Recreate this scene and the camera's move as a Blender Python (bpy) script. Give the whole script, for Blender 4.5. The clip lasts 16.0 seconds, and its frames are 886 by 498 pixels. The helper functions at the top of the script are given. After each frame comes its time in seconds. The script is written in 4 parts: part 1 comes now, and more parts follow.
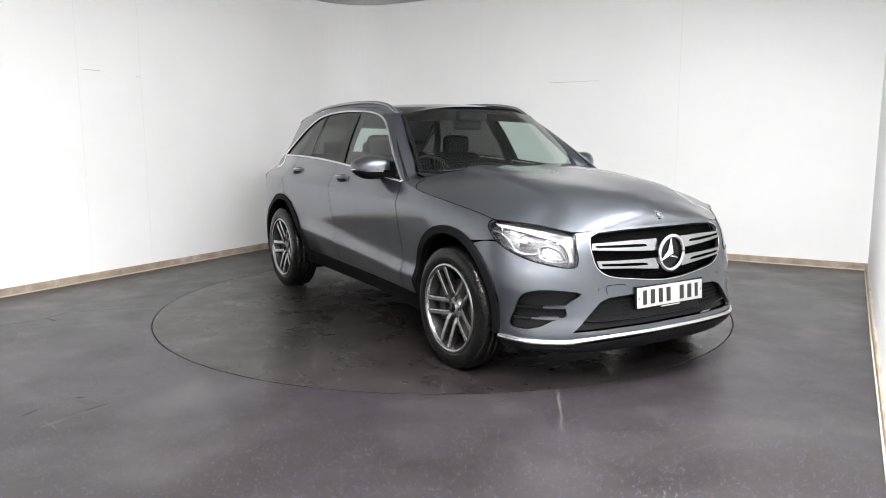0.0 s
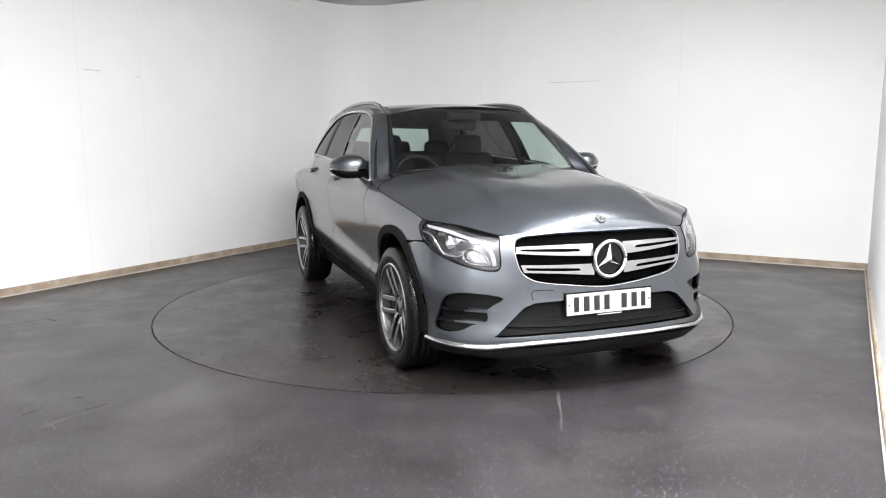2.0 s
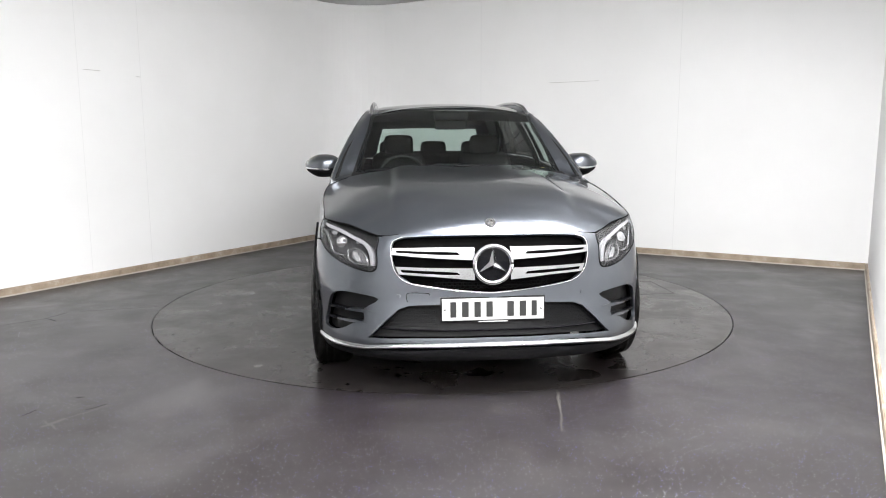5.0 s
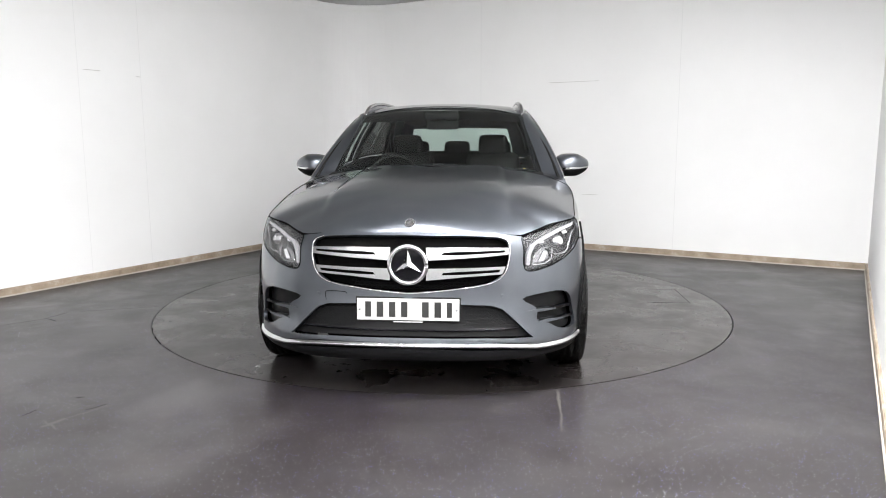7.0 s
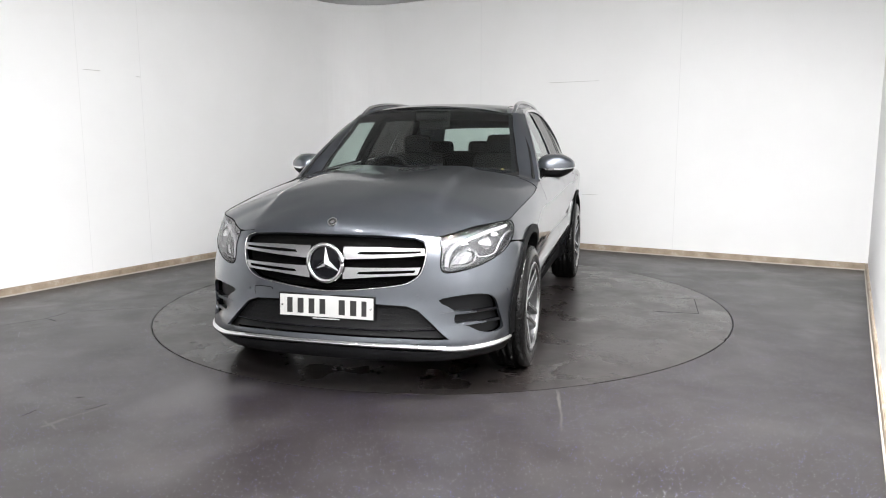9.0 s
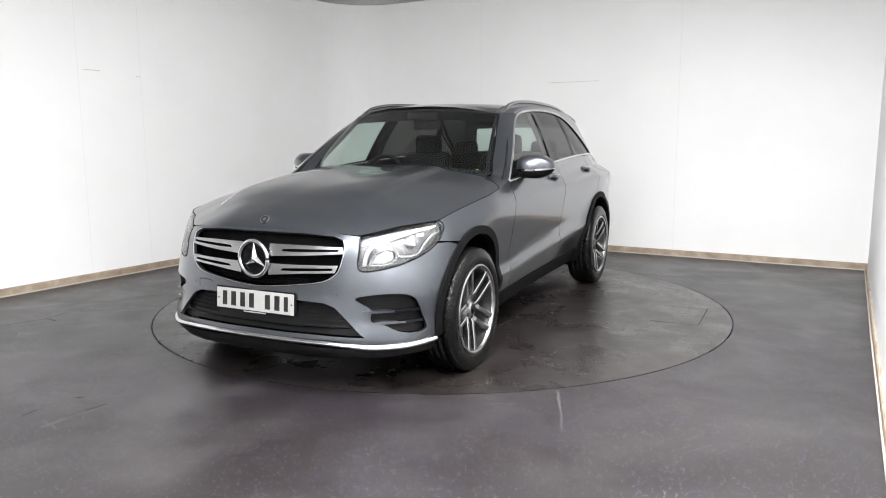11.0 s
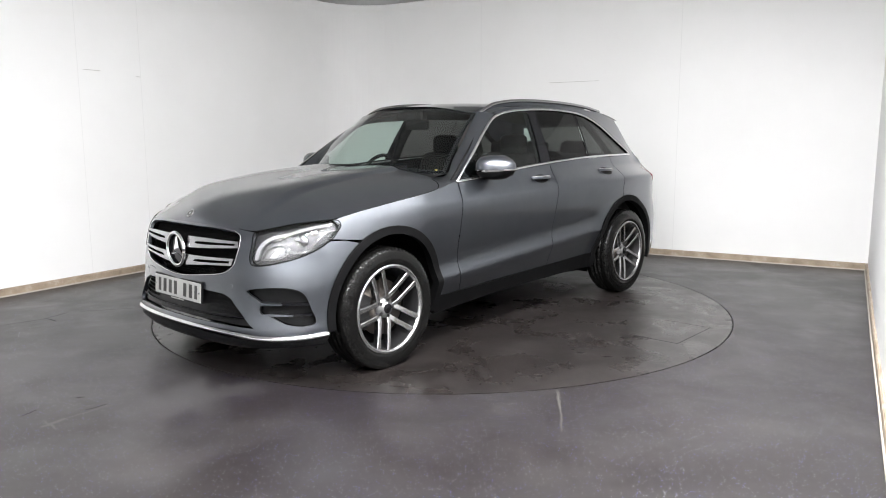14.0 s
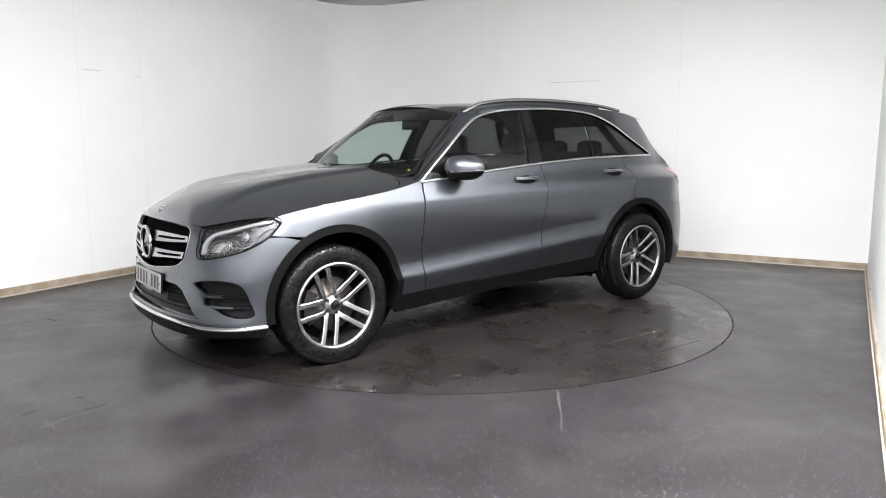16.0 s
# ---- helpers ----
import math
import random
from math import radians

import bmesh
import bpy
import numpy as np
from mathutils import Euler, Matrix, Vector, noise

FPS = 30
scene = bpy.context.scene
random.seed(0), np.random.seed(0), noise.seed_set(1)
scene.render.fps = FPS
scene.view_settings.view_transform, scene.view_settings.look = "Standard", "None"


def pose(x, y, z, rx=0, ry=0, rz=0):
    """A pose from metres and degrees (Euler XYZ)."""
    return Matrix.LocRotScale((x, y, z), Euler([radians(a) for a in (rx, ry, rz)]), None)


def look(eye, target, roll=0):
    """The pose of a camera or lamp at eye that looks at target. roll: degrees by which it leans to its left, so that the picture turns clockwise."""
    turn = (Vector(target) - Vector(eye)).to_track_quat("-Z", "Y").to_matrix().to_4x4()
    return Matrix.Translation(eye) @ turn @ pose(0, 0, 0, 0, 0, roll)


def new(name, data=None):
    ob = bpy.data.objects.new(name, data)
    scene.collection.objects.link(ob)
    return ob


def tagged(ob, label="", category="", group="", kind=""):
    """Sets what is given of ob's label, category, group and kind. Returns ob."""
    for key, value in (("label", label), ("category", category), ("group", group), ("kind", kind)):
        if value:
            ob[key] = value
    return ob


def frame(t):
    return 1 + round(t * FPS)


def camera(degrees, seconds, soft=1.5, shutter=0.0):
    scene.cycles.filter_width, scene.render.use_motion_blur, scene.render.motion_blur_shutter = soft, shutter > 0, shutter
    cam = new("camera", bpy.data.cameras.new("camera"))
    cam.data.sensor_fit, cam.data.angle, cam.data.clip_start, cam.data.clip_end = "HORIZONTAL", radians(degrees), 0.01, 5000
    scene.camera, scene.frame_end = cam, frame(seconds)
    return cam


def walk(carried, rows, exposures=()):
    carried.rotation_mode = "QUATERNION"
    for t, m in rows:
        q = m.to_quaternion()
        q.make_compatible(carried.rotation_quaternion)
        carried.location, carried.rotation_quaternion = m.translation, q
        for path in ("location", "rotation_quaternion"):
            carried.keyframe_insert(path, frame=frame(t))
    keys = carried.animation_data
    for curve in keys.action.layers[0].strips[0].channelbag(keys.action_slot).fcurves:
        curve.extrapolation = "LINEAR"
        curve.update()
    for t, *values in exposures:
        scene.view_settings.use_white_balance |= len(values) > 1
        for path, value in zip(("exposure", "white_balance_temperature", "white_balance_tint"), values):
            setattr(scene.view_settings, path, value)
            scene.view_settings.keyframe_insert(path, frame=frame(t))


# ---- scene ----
cam = camera(62.71, 16.0, soft=1.0)
EYE = (0.0, -5.939, 1.3315)
AIM = (0.00108, -4.9501, 1.1823)
walk(cam, [(0.0, look(EYE, AIM, -0.22)), (16.0, look(EYE, AIM, -0.22))])

# ---- world and exposure: an indoor studio, no daylight ----
world = bpy.data.worlds.new("world")
scene.world = world
world.use_nodes = True
world.node_tree.nodes["Background"].inputs[0].default_value = (0.8, 0.85, 0.9, 1)
world.node_tree.nodes["Background"].inputs[1].default_value = 0.02
scene.view_settings.exposure = 0.19
LAMP_STRENGTH = 250.0
# strength of the added ceiling fill lamps
FILL_STRENGTH = 2700.0


# ---- materials ----
def material(name, colour=(0.5, 0.5, 0.5), rough=0.5, metal=0.0, coat=0.0, spec=0.5, emit=None, strength=0.0):
    m = bpy.data.materials.new(name)
    m.use_nodes = True
    b = m.node_tree.nodes["Principled BSDF"]
    b.inputs["Base Color"].default_value = (*colour, 1)
    b.inputs["Roughness"].default_value = rough
    b.inputs["Metallic"].default_value = metal
    b.inputs["Coat Weight"].default_value = coat
    b.inputs["Coat Roughness"].default_value = 0.03
    b.inputs["Specular IOR Level"].default_value = spec
    if emit:
        b.inputs["Emission Color"].default_value = (*emit, 1)
        b.inputs["Emission Strength"].default_value = strength
    return m


def nodes_of(m):
    nt = m.node_tree
    return nt, nt.nodes["Principled BSDF"]


def add(nt, kind, **settings):
    n = nt.nodes.new(kind)
    for key, value in settings.items():
        n.inputs[key.replace("_", " ")].default_value = value
    return n


def ramp(nt, source, stops, constant=False):
    r = nt.nodes.new("ShaderNodeValToRGB")
    e = r.color_ramp.elements
    while len(e) < len(stops):
        e.new(0.5)
    for k, (p, c) in enumerate(stops):
        e[k].position = p
        e[k].color = (*c, 1) if len(c) == 3 else c
    if constant:
        r.color_ramp.interpolation = "CONSTANT"
    nt.links.new(source, r.inputs[0])
    return r.outputs[0]


def coords(nt):
    return nt.nodes.new("ShaderNodeTexCoord").outputs["Object"]


def bump(nt, b, height, strength, distance):
    n = nt.nodes.new("ShaderNodeBump")
    n.inputs["Strength"].default_value = strength
    n.inputs["Distance"].default_value = distance
    nt.links.new(height, n.inputs["Height"])
    nt.links.new(n.outputs[0], b.inputs["Normal"])


def mix(nt, fac, a, b_):
    n = nt.nodes.new("ShaderNodeMix")
    n.data_type = "RGBA"
    for sock, v in ((n.inputs[0], fac), (n.inputs[6], a), (n.inputs[7], b_)):
        if isinstance(v, (float, int)):
            sock.default_value = v
        elif isinstance(v, tuple):
            sock.default_value = (*v, 1)
        else:
            nt.links.new(v, sock)
    return n.outputs[2]


def wall_paint():
    m = material("wall_paint", (0.82, 0.82, 0.82), 0.55, spec=0.3)
    nt, b = nodes_of(m)
    c = coords(nt)
    n1 = add(nt, "ShaderNodeTexNoise", Scale=1.3, Detail=5.0, Roughness=0.6)
    n2 = add(nt, "ShaderNodeTexNoise", Scale=60.0, Detail=3.0)
    nt.links.new(c, n1.inputs["Vector"])
    nt.links.new(c, n2.inputs["Vector"])
    col = ramp(nt, n1.outputs[0], [(0.3, (0.85, 0.85, 0.85)), (0.7, (0.88, 0.88, 0.88))])
    nt.links.new(col, b.inputs["Base Color"])
    bump(nt, b, n2.outputs[0], 0.12, 0.004)
    return m


# dried water stains on the vinyl: place and reach
STAINS = ((2.87, 0.22, 0.55), (2.76, -0.50, 0.45), (-2.46, -1.71, 0.40), (-1.38, -2.17, 0.50), (-2.26, -1.00, 0.45))


def stain(nt, c, grain, base, x, y, radius):
    d = nt.nodes.new("ShaderNodeVectorMath")
    d.operation = "DISTANCE"
    nt.links.new(c, d.inputs[0])
    d.inputs[1].default_value = (x, y, 0)
    near = nt.nodes.new("ShaderNodeMapRange")
    nt.links.new(d.outputs["Value"], near.inputs[0])
    near.inputs[1].default_value, near.inputs[2].default_value = radius, 0.1 * radius
    near.inputs[3].default_value, near.inputs[4].default_value = 0.0, 1.0
    g = ramp(nt, grain, [(0.42, (0, 0, 0)), (0.60, (0.8, 0.8, 0.8))])
    f = nt.nodes.new("ShaderNodeMath")
    f.operation = "MULTIPLY"
    nt.links.new(near.outputs[0], f.inputs[0])
    nt.links.new(g, f.inputs[1])
    return mix(nt, f.outputs[0], base, (0.064, 0.062, 0.063))


def floor_vinyl(name, flecked):
    m = material(name, (0.06, 0.055, 0.054), 0.35, spec=0.5)
    nt, b = nodes_of(m)
    c = coords(nt)
    big = add(nt, "ShaderNodeTexNoise", Scale=0.9, Detail=7.0, Roughness=0.62, Distortion=0.6)
    scuff = add(nt, "ShaderNodeTexNoise", Scale=2.4, Detail=6.0, Roughness=0.62, Distortion=0.3)
    fine = add(nt, "ShaderNodeTexNoise", Scale=120.0, Detail=2.0)
    fleck = add(nt, "ShaderNodeTexVoronoi", Scale=96.0)
    tint = add(nt, "ShaderNodeTexVoronoi", Scale=96.0)
    for n in (big, scuff, fine, fleck, tint):
        nt.links.new(c, n.inputs["Vector"])
    base = ramp(nt, big.outputs[0], [(0.25, (0.0076, 0.0058, 0.0057)), (0.45, (0.0148, 0.0122, 0.0122)), (0.58, (0.021, 0.0187, 0.0192)), (0.72, (0.037, 0.0333, 0.0335))])
    dirt = ramp(nt, scuff.outputs[0], [(0.56, (0, 0, 0)), (0.78, (0.5, 0.5, 0.5))])
    base = mix(nt, dirt, base, (0.042, 0.039, 0.037))
    # pale chips pressed into the vinyl
    near = ramp(nt, fleck.outputs["Distance"], [(0.19, (1, 1, 1)), (0.24, (0, 0, 0))])
    sep = nt.nodes.new("ShaderNodeSeparateColor")
    nt.links.new(tint.outputs["Color"], sep.inputs[0])
    pick = ramp(nt, sep.outputs[0], [(0.0, (0, 0, 0)), (0.6, (1, 1, 1))], True)
    fac = nt.nodes.new("ShaderNodeMath")
    fac.operation = "MULTIPLY"
    nt.links.new(near, fac.inputs[0])
    nt.links.new(pick, fac.inputs[1])
    chip = ramp(nt, sep.outputs[1], [(0.0, (0.17, 0.165, 0.21)), (0.35, (0.16, 0.145, 0.52)), (0.7, (0.44, 0.43, 0.50))], True)
    if flecked:
        clean = nt.nodes.new("ShaderNodeMath")
        clean.operation = "MULTIPLY"
        nt.links.new(fac.outputs[0], clean.inputs[0])
        nt.links.new(ramp(nt, big.outputs[0], [(0.34, (1, 1, 1)), (0.66, (0.45, 0.45, 0.45))]), clean.inputs[1])
        base = mix(nt, clean.outputs[0], base, chip)
        for x, y, radius in STAINS:
            base = stain(nt, c, scuff.outputs[0], base, x, y, radius)
    else:
        streak = add(nt, "ShaderNodeTexNoise", Scale=1.6, Detail=8.0, Roughness=0.7, Distortion=1.2)
        nt.links.new(c, streak.inputs["Vector"])
        wet = ramp(nt, streak.outputs[0], [(0.34, (0.006, 0.005, 0.0047)), (0.48, (0.0145, 0.0122, 0.0115)), (0.62, (0.023, 0.0198, 0.0188)), (0.76, (0.037, 0.033, 0.031))])
        base = mix(nt, 0.75, base, wet)
    nt.links.new(base, b.inputs["Base Color"])
    rough = ramp(nt, scuff.outputs[0], [(0.3, (0.30, 0.30, 0.30)), (0.7, (0.46, 0.46, 0.46))] if flecked else [(0.35, (0.22, 0.22, 0.22)), (0.65, (0.38, 0.38, 0.38))])
    nt.links.new(rough, b.inputs["Roughness"])
    bump(nt, b, fine.outputs[0], 0.03, 0.001)
    return m


def skirting_wood():
    m = material("skirting_wood", (0.3, 0.24, 0.17), 0.5)
    nt, b = nodes_of(m)
    c = coords(nt)
    n = add(nt, "ShaderNodeTexNoise", Scale=6.0, Detail=6.0, Roughness=0.7)
    nt.links.new(c, n.inputs["Vector"])
    col = ramp(nt, n.outputs[0], [(0.3, (0.22, 0.17, 0.12)), (0.55, (0.36, 0.29, 0.22)), (0.75, (0.55, 0.5, 0.44))])
    nt.links.new(col, b.inputs["Base Color"])
    return m


M_WALL = wall_paint()
M_FLOOR = floor_vinyl("floor_vinyl", True)
M_DISC = floor_vinyl("turntable_vinyl", False)
M_SKIRT = skirting_wood()
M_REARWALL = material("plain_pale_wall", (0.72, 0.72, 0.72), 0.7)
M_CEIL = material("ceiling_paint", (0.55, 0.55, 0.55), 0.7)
M_SCUFF = material("grey_scuff", (0.55, 0.54, 0.53), 0.6)
M_JOINT = material("filled_joint", (0.79, 0.79, 0.79), 0.4)
M_WORN = material("worn_vinyl_edge", (0.058, 0.054, 0.050), 0.4)
M_GAP = material("dark_gap", (0.01, 0.01, 0.01), 0.8)
M_LAMP = material("lamp_diffuser", (0.9, 0.9, 0.9), 0.4, emit=(0.988, 0.985, 0.98), strength=LAMP_STRENGTH)
M_SEAL = material("pale_sealant", (0.45, 0.41, 0.36), 0.5)
M_FILL = material("fill_lamp_diffuser", (0.9, 0.9, 0.9), 0.4, emit=(0.988, 0.985, 0.98), strength=FILL_STRENGTH)
M_TRIMW = material("white_trim", (0.75, 0.75, 0.75), 0.4)


# ---- mesh helpers ----
def finish(name, bm, mat, parent=None, label="", smooth=False):
    me = bpy.data.meshes.new(name)
    bm.to_mesh(me)
    bm.free()
    if smooth:
        for p in me.polygons:
            p.use_smooth = True
    ob = new(name, me)
    if mat:
        me.materials.append(mat)
    if parent:
        ob.parent = parent
    if label:
        ob["label"] = label
    return ob


def part(name, bm, mat, parent, label="", smooth=False):
    return finish(name, bm, mat, parent, label, smooth)


def box(bm, lo, hi, bevel=0.0):
    c = [(a + b) / 2 for a, b in zip(lo, hi)]
    s = [abs(b - a) for a, b in zip(lo, hi)]
    r = bmesh.ops.create_cube(bm, size=1, matrix=Matrix.Translation(c) @ Matrix.Diagonal((*s, 1)))
    if bevel:
        edges = list({e for v in r["verts"] for e in v.link_edges})
        bmesh.ops.bevel(bm, geom=edges, offset=bevel, segments=2, affect="EDGES", profile=0.5)
    return r


def sweep(bm, path, section, closed=False):
    """A strip of quads: section (offset across, height) pairs swept along a plan path of (x, y, nx, ny)."""
    rows = [[bm.verts.new((x + nx * o, y + ny * o, z)) for o, z in section] for x, y, nx, ny in path]
    n = len(section)
    for a, b in zip(rows, rows[1:]):
        for k in range(n if closed else n - 1):
            bm.faces.new((a[k], b[k], b[(k + 1) % n], a[(k + 1) % n]))
    return rows


# ---- the room: a rectangle turned 30 degrees, with one rounded corner ----
NX, NY = 0.864, -0.503      # across, from the long left wall to the right wall
MX, MY = 0.503, 0.864       # along, towards the back wall
LEFT, RIGHT, BACK, FRONT, WIDE = -3.385, 3.065, 3.31, -6.6, 4.6
TOP = 3.13


def plan(n, m):
    return (NX * n + MX * m, NY * n + MY * m)


def wall_path(points):
    """Plan path with inward normals (to the right of travel) from (n, m) points."""
    out = []
    xy = [plan(*p) for p in points]
    for i, (x, y) in enumerate(xy):
        a, b = xy[max(i - 1, 0)], xy[min(i + 1, len(xy) - 1)]
        dx, dy = b[0] - a[0], b[1] - a[1]
        l = math.hypot(dx, dy)
        out.append((x, y, dy / l, -dx / l))
    return out


def build_room():
    r = 0.75
    arc = [(LEFT + r - r * math.cos(a), BACK - r + r * math.sin(a)) for a in [math.pi / 2 * k / 14 for k in range(15)]]
    left_back = wall_path([(LEFT, FRONT), (LEFT, -2.0), (LEFT, 0.0)] + arc + [(0.0, BACK), (RIGHT, BACK)])
    right = wall_path([(RIGHT, BACK), (RIGHT + 0.05, 0.5), (RIGHT + 0.11, -2.3)])
    thick = 0.12
    for name, path, label in (("wall_left", left_back, "white painted studio wall curving into the back wall"),
                              ("wall_right", right, "white painted studio side wall")):
        bm = bmesh.new()
        sweep(bm, path, [(0, 0), (0, TOP), (-thick, TOP), (-thick, 0)], True)
        ob = finish(name, bm, M_WALL)
        tagged(ob, label, "wall", kind="structure")
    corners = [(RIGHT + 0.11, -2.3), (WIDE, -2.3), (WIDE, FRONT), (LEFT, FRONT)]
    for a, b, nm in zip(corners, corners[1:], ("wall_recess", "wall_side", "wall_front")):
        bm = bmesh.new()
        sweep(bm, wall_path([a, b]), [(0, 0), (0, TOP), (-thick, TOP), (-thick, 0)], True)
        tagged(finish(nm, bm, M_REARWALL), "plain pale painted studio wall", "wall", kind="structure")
    # floor and ceiling
    loop = [(LEFT - 0.1, FRONT - 0.1), (WIDE + 0.1, FRONT - 0.1), (WIDE + 0.1, BACK + 0.1), (LEFT - 0.1, BACK + 0.1)]
    bm = bmesh.new()
    ring = 128
    inner = [bm.verts.new(((TABLE_R + 0.006) * math.cos(k * math.tau / ring), (TABLE_R + 0.006) * math.sin(k * math.tau / ring), 0)) for k in range(ring)]
    outer = [bm.verts.new((9.5 * math.cos(k * math.tau / ring), 9.5 * math.sin(k * math.tau / ring), 0)) for k in range(ring)]
    drop = [bm.verts.new((v.co.x, v.co.y, -0.05)) for v in inner]
    for k in range(ring):
        j = (k + 1) % ring
        bm.faces.new((inner[k], outer[k], outer[j], inner[j]))
        bm.faces.new((drop[k], inner[k], inner[j], drop[j]))
    tagged(finish("floor", bm, M_FLOOR), "dark grey speckled vinyl floor with scuffs and dirt", "floor", kind="structure")
    bm = bmesh.new()
    bmesh.ops.create_circle(bm, cap_ends=True, segments=96, radius=TABLE_R + 0.03, matrix=Matrix.Translation((0, 0, -0.045)))
    tagged(finish("turntable_pit", bm, M_GAP), "dark gap round the turntable", "floor", kind="structure")
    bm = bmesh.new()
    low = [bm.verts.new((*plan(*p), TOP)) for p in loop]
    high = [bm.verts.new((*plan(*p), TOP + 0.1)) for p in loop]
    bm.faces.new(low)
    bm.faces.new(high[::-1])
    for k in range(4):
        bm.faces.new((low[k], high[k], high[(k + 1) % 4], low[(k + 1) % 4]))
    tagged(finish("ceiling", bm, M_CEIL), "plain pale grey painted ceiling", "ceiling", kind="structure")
    # skirting and the pale sealant line at its foot, and the cove under the ceiling
    for name, path in (("baseboard", left_back), ("baseboard", right)):
        bm = bmesh.new()
        sweep(bm, path, [(0.001, 0.0), (0.020, 0.0), (0.020, 0.062), (0.012, 0.072), (0.001, 0.072)])
        tagged(finish(name, bm, M_SKIRT), "worn brown wooden skirting board along the wall", "skirting", kind="structure")
        bm = bmesh.new()
        sweep(bm, path, [(0.020, 0.012), (0.027, 0.007), (0.028, 0.0005)])
        tagged(finish("trim", bm, M_SEAL), "pale sealant strip along the foot of the skirting", "trim", kind="structure")
    bm = bmesh.new()
    sweep(bm, left_back, [(0.001, TOP - 0.085), (0.010, TOP - 0.085), (0.012, TOP - 0.012), (0.001, TOP - 0.002)])
    tagged(finish("trim", bm, M_WALL), "white strip at the top of the wall", "trim", kind="structure")


TABLE_R = 2.256


def build_turntable():
    t = new("turntable")
    tagged(t, "round turntable disc of dark grey vinyl flush with the floor", "turntable")
    bm = bmesh.new()
    bmesh.ops.create_cone(bm, cap_ends=True, segments=160, radius1=TABLE_R - 0.004, radius2=TABLE_R - 0.004, depth=0.04, matrix=Matrix.Translation((0, 0, -0.02)))
    part("disc", bm, M_DISC, t)
    h = new("access_hatch")
    h.parent = t
    h["label"] = "rectangular access hatch with worn edges"
    a, b = (-0.60, 1.69), (-0.05, 2.03)
    for k, (lo, hi) in enumerate((((a[0], a[1]), (b[0], a[1] + 0.006)), ((a[0], b[1] - 0.006), (b[0], b[1])), ((a[0], a[1]), (a[0] + 0.006, b[1])), ((b[0] - 0.006, a[1]), (b[0], b[1])))):
        bm = bmesh.new()
        box(bm, (lo[0], lo[1], 0.0), (hi[0], hi[1], 0.0008 + 0.0002 * k))
        part("hatch_edge", bm, M_GAP if k % 2 else M_WORN, h)
    return t


def build_lamps():
    """A row of small floodlights under the ceiling on the camera's side, turned to the turntable."""
    spots = [(0.55 + 0.41 * k, -4.1) for k in range(10)] + [(4.0, -3.9), (4.0, -3.2)]
    for n, m in spots:
        x, y = plan(n, m)
        d = new("floodlight")
        d.matrix_basis = look((x, y, LAMP_Z), (0.35 * x, 0.35 * y + 0.6, 1.0))
        tagged(d, "small white floodlight under the ceiling, lit", "floodlight", "floodlights over the camera's side")
        bm = bmesh.new()
        bmesh.ops.create_cone(bm, cap_ends=True, segments=24, radius1=0.075, radius2=0.055, depth=0.10, matrix=Matrix.Translation((0, 0, 0.052)) @ Matrix.Rotation(math.pi, 4, "X") @ Matrix.Rotation(math.pi, 4, "X"))
        part("housing", bm, M_TRIMW, d)
        bm = bmesh.new()
        bmesh.ops.create_circle(bm, cap_ends=True, segments=24, radius=0.062, matrix=Matrix.Rotation(math.pi, 4, "X"))
        part("diffuser", bm, M_LAMP, d)
        bm = bmesh.new()
        up = d.matrix_basis.inverted() @ Vector((x, y, TOP + 0.01))
        t = Vector((0, 0, 0.09))
        r = bmesh.ops.create_cone(bm, cap_ends=True, segments=10, radius1=0.014, radius2=0.014, depth=(up - t).length, matrix=Matrix.Translation((up + t) / 2) @ (up - t).to_track_quat("Z", "Y").to_matrix().to_4x4())
        part("stem", bm, M_TRIMW, d)


def build_fill_lamps():
    # unseen fill lamps, added to brighten the walls and their reflections in the car
    rows = ((0.9, -6.0), (1.9, -6.0), (3.4, -6.0), (4.1, -4.6), (1.5, -3.0), (2.1, -3.0), (2.5, -2.2), (3.5, -3.1), (2.4, -1.4), (2.45, -0.4))
    spots = [(n + 0.12 * k, m + 0.28 * k) for n, m in rows for k in (-1, 1)]
    for n, m in spots:
        x, y = plan(n, m)
        d = new("fill_lamp")
        d.location = (x, y, TOP)
        tagged(d, "round white fill lamp added at the ceiling out of view, lit", "ceiling light", "downlights in the ceiling")
        bm = bmesh.new()
        bmesh.ops.create_cone(bm, cap_ends=True, segments=24, radius1=0.05, radius2=0.05, depth=0.012, matrix=Matrix.Translation((0, 0, -0.008)))
        part("rim", bm, M_TRIMW, d)
        bm = bmesh.new()
        bmesh.ops.create_circle(bm, cap_ends=True, segments=24, radius=0.036, matrix=Matrix.Translation((0, 0, -0.0165)) @ Matrix.Rotation(math.pi, 4, "X"))
        part("diffuser", bm, M_FILL, d)


LAMP_Z = 2.72


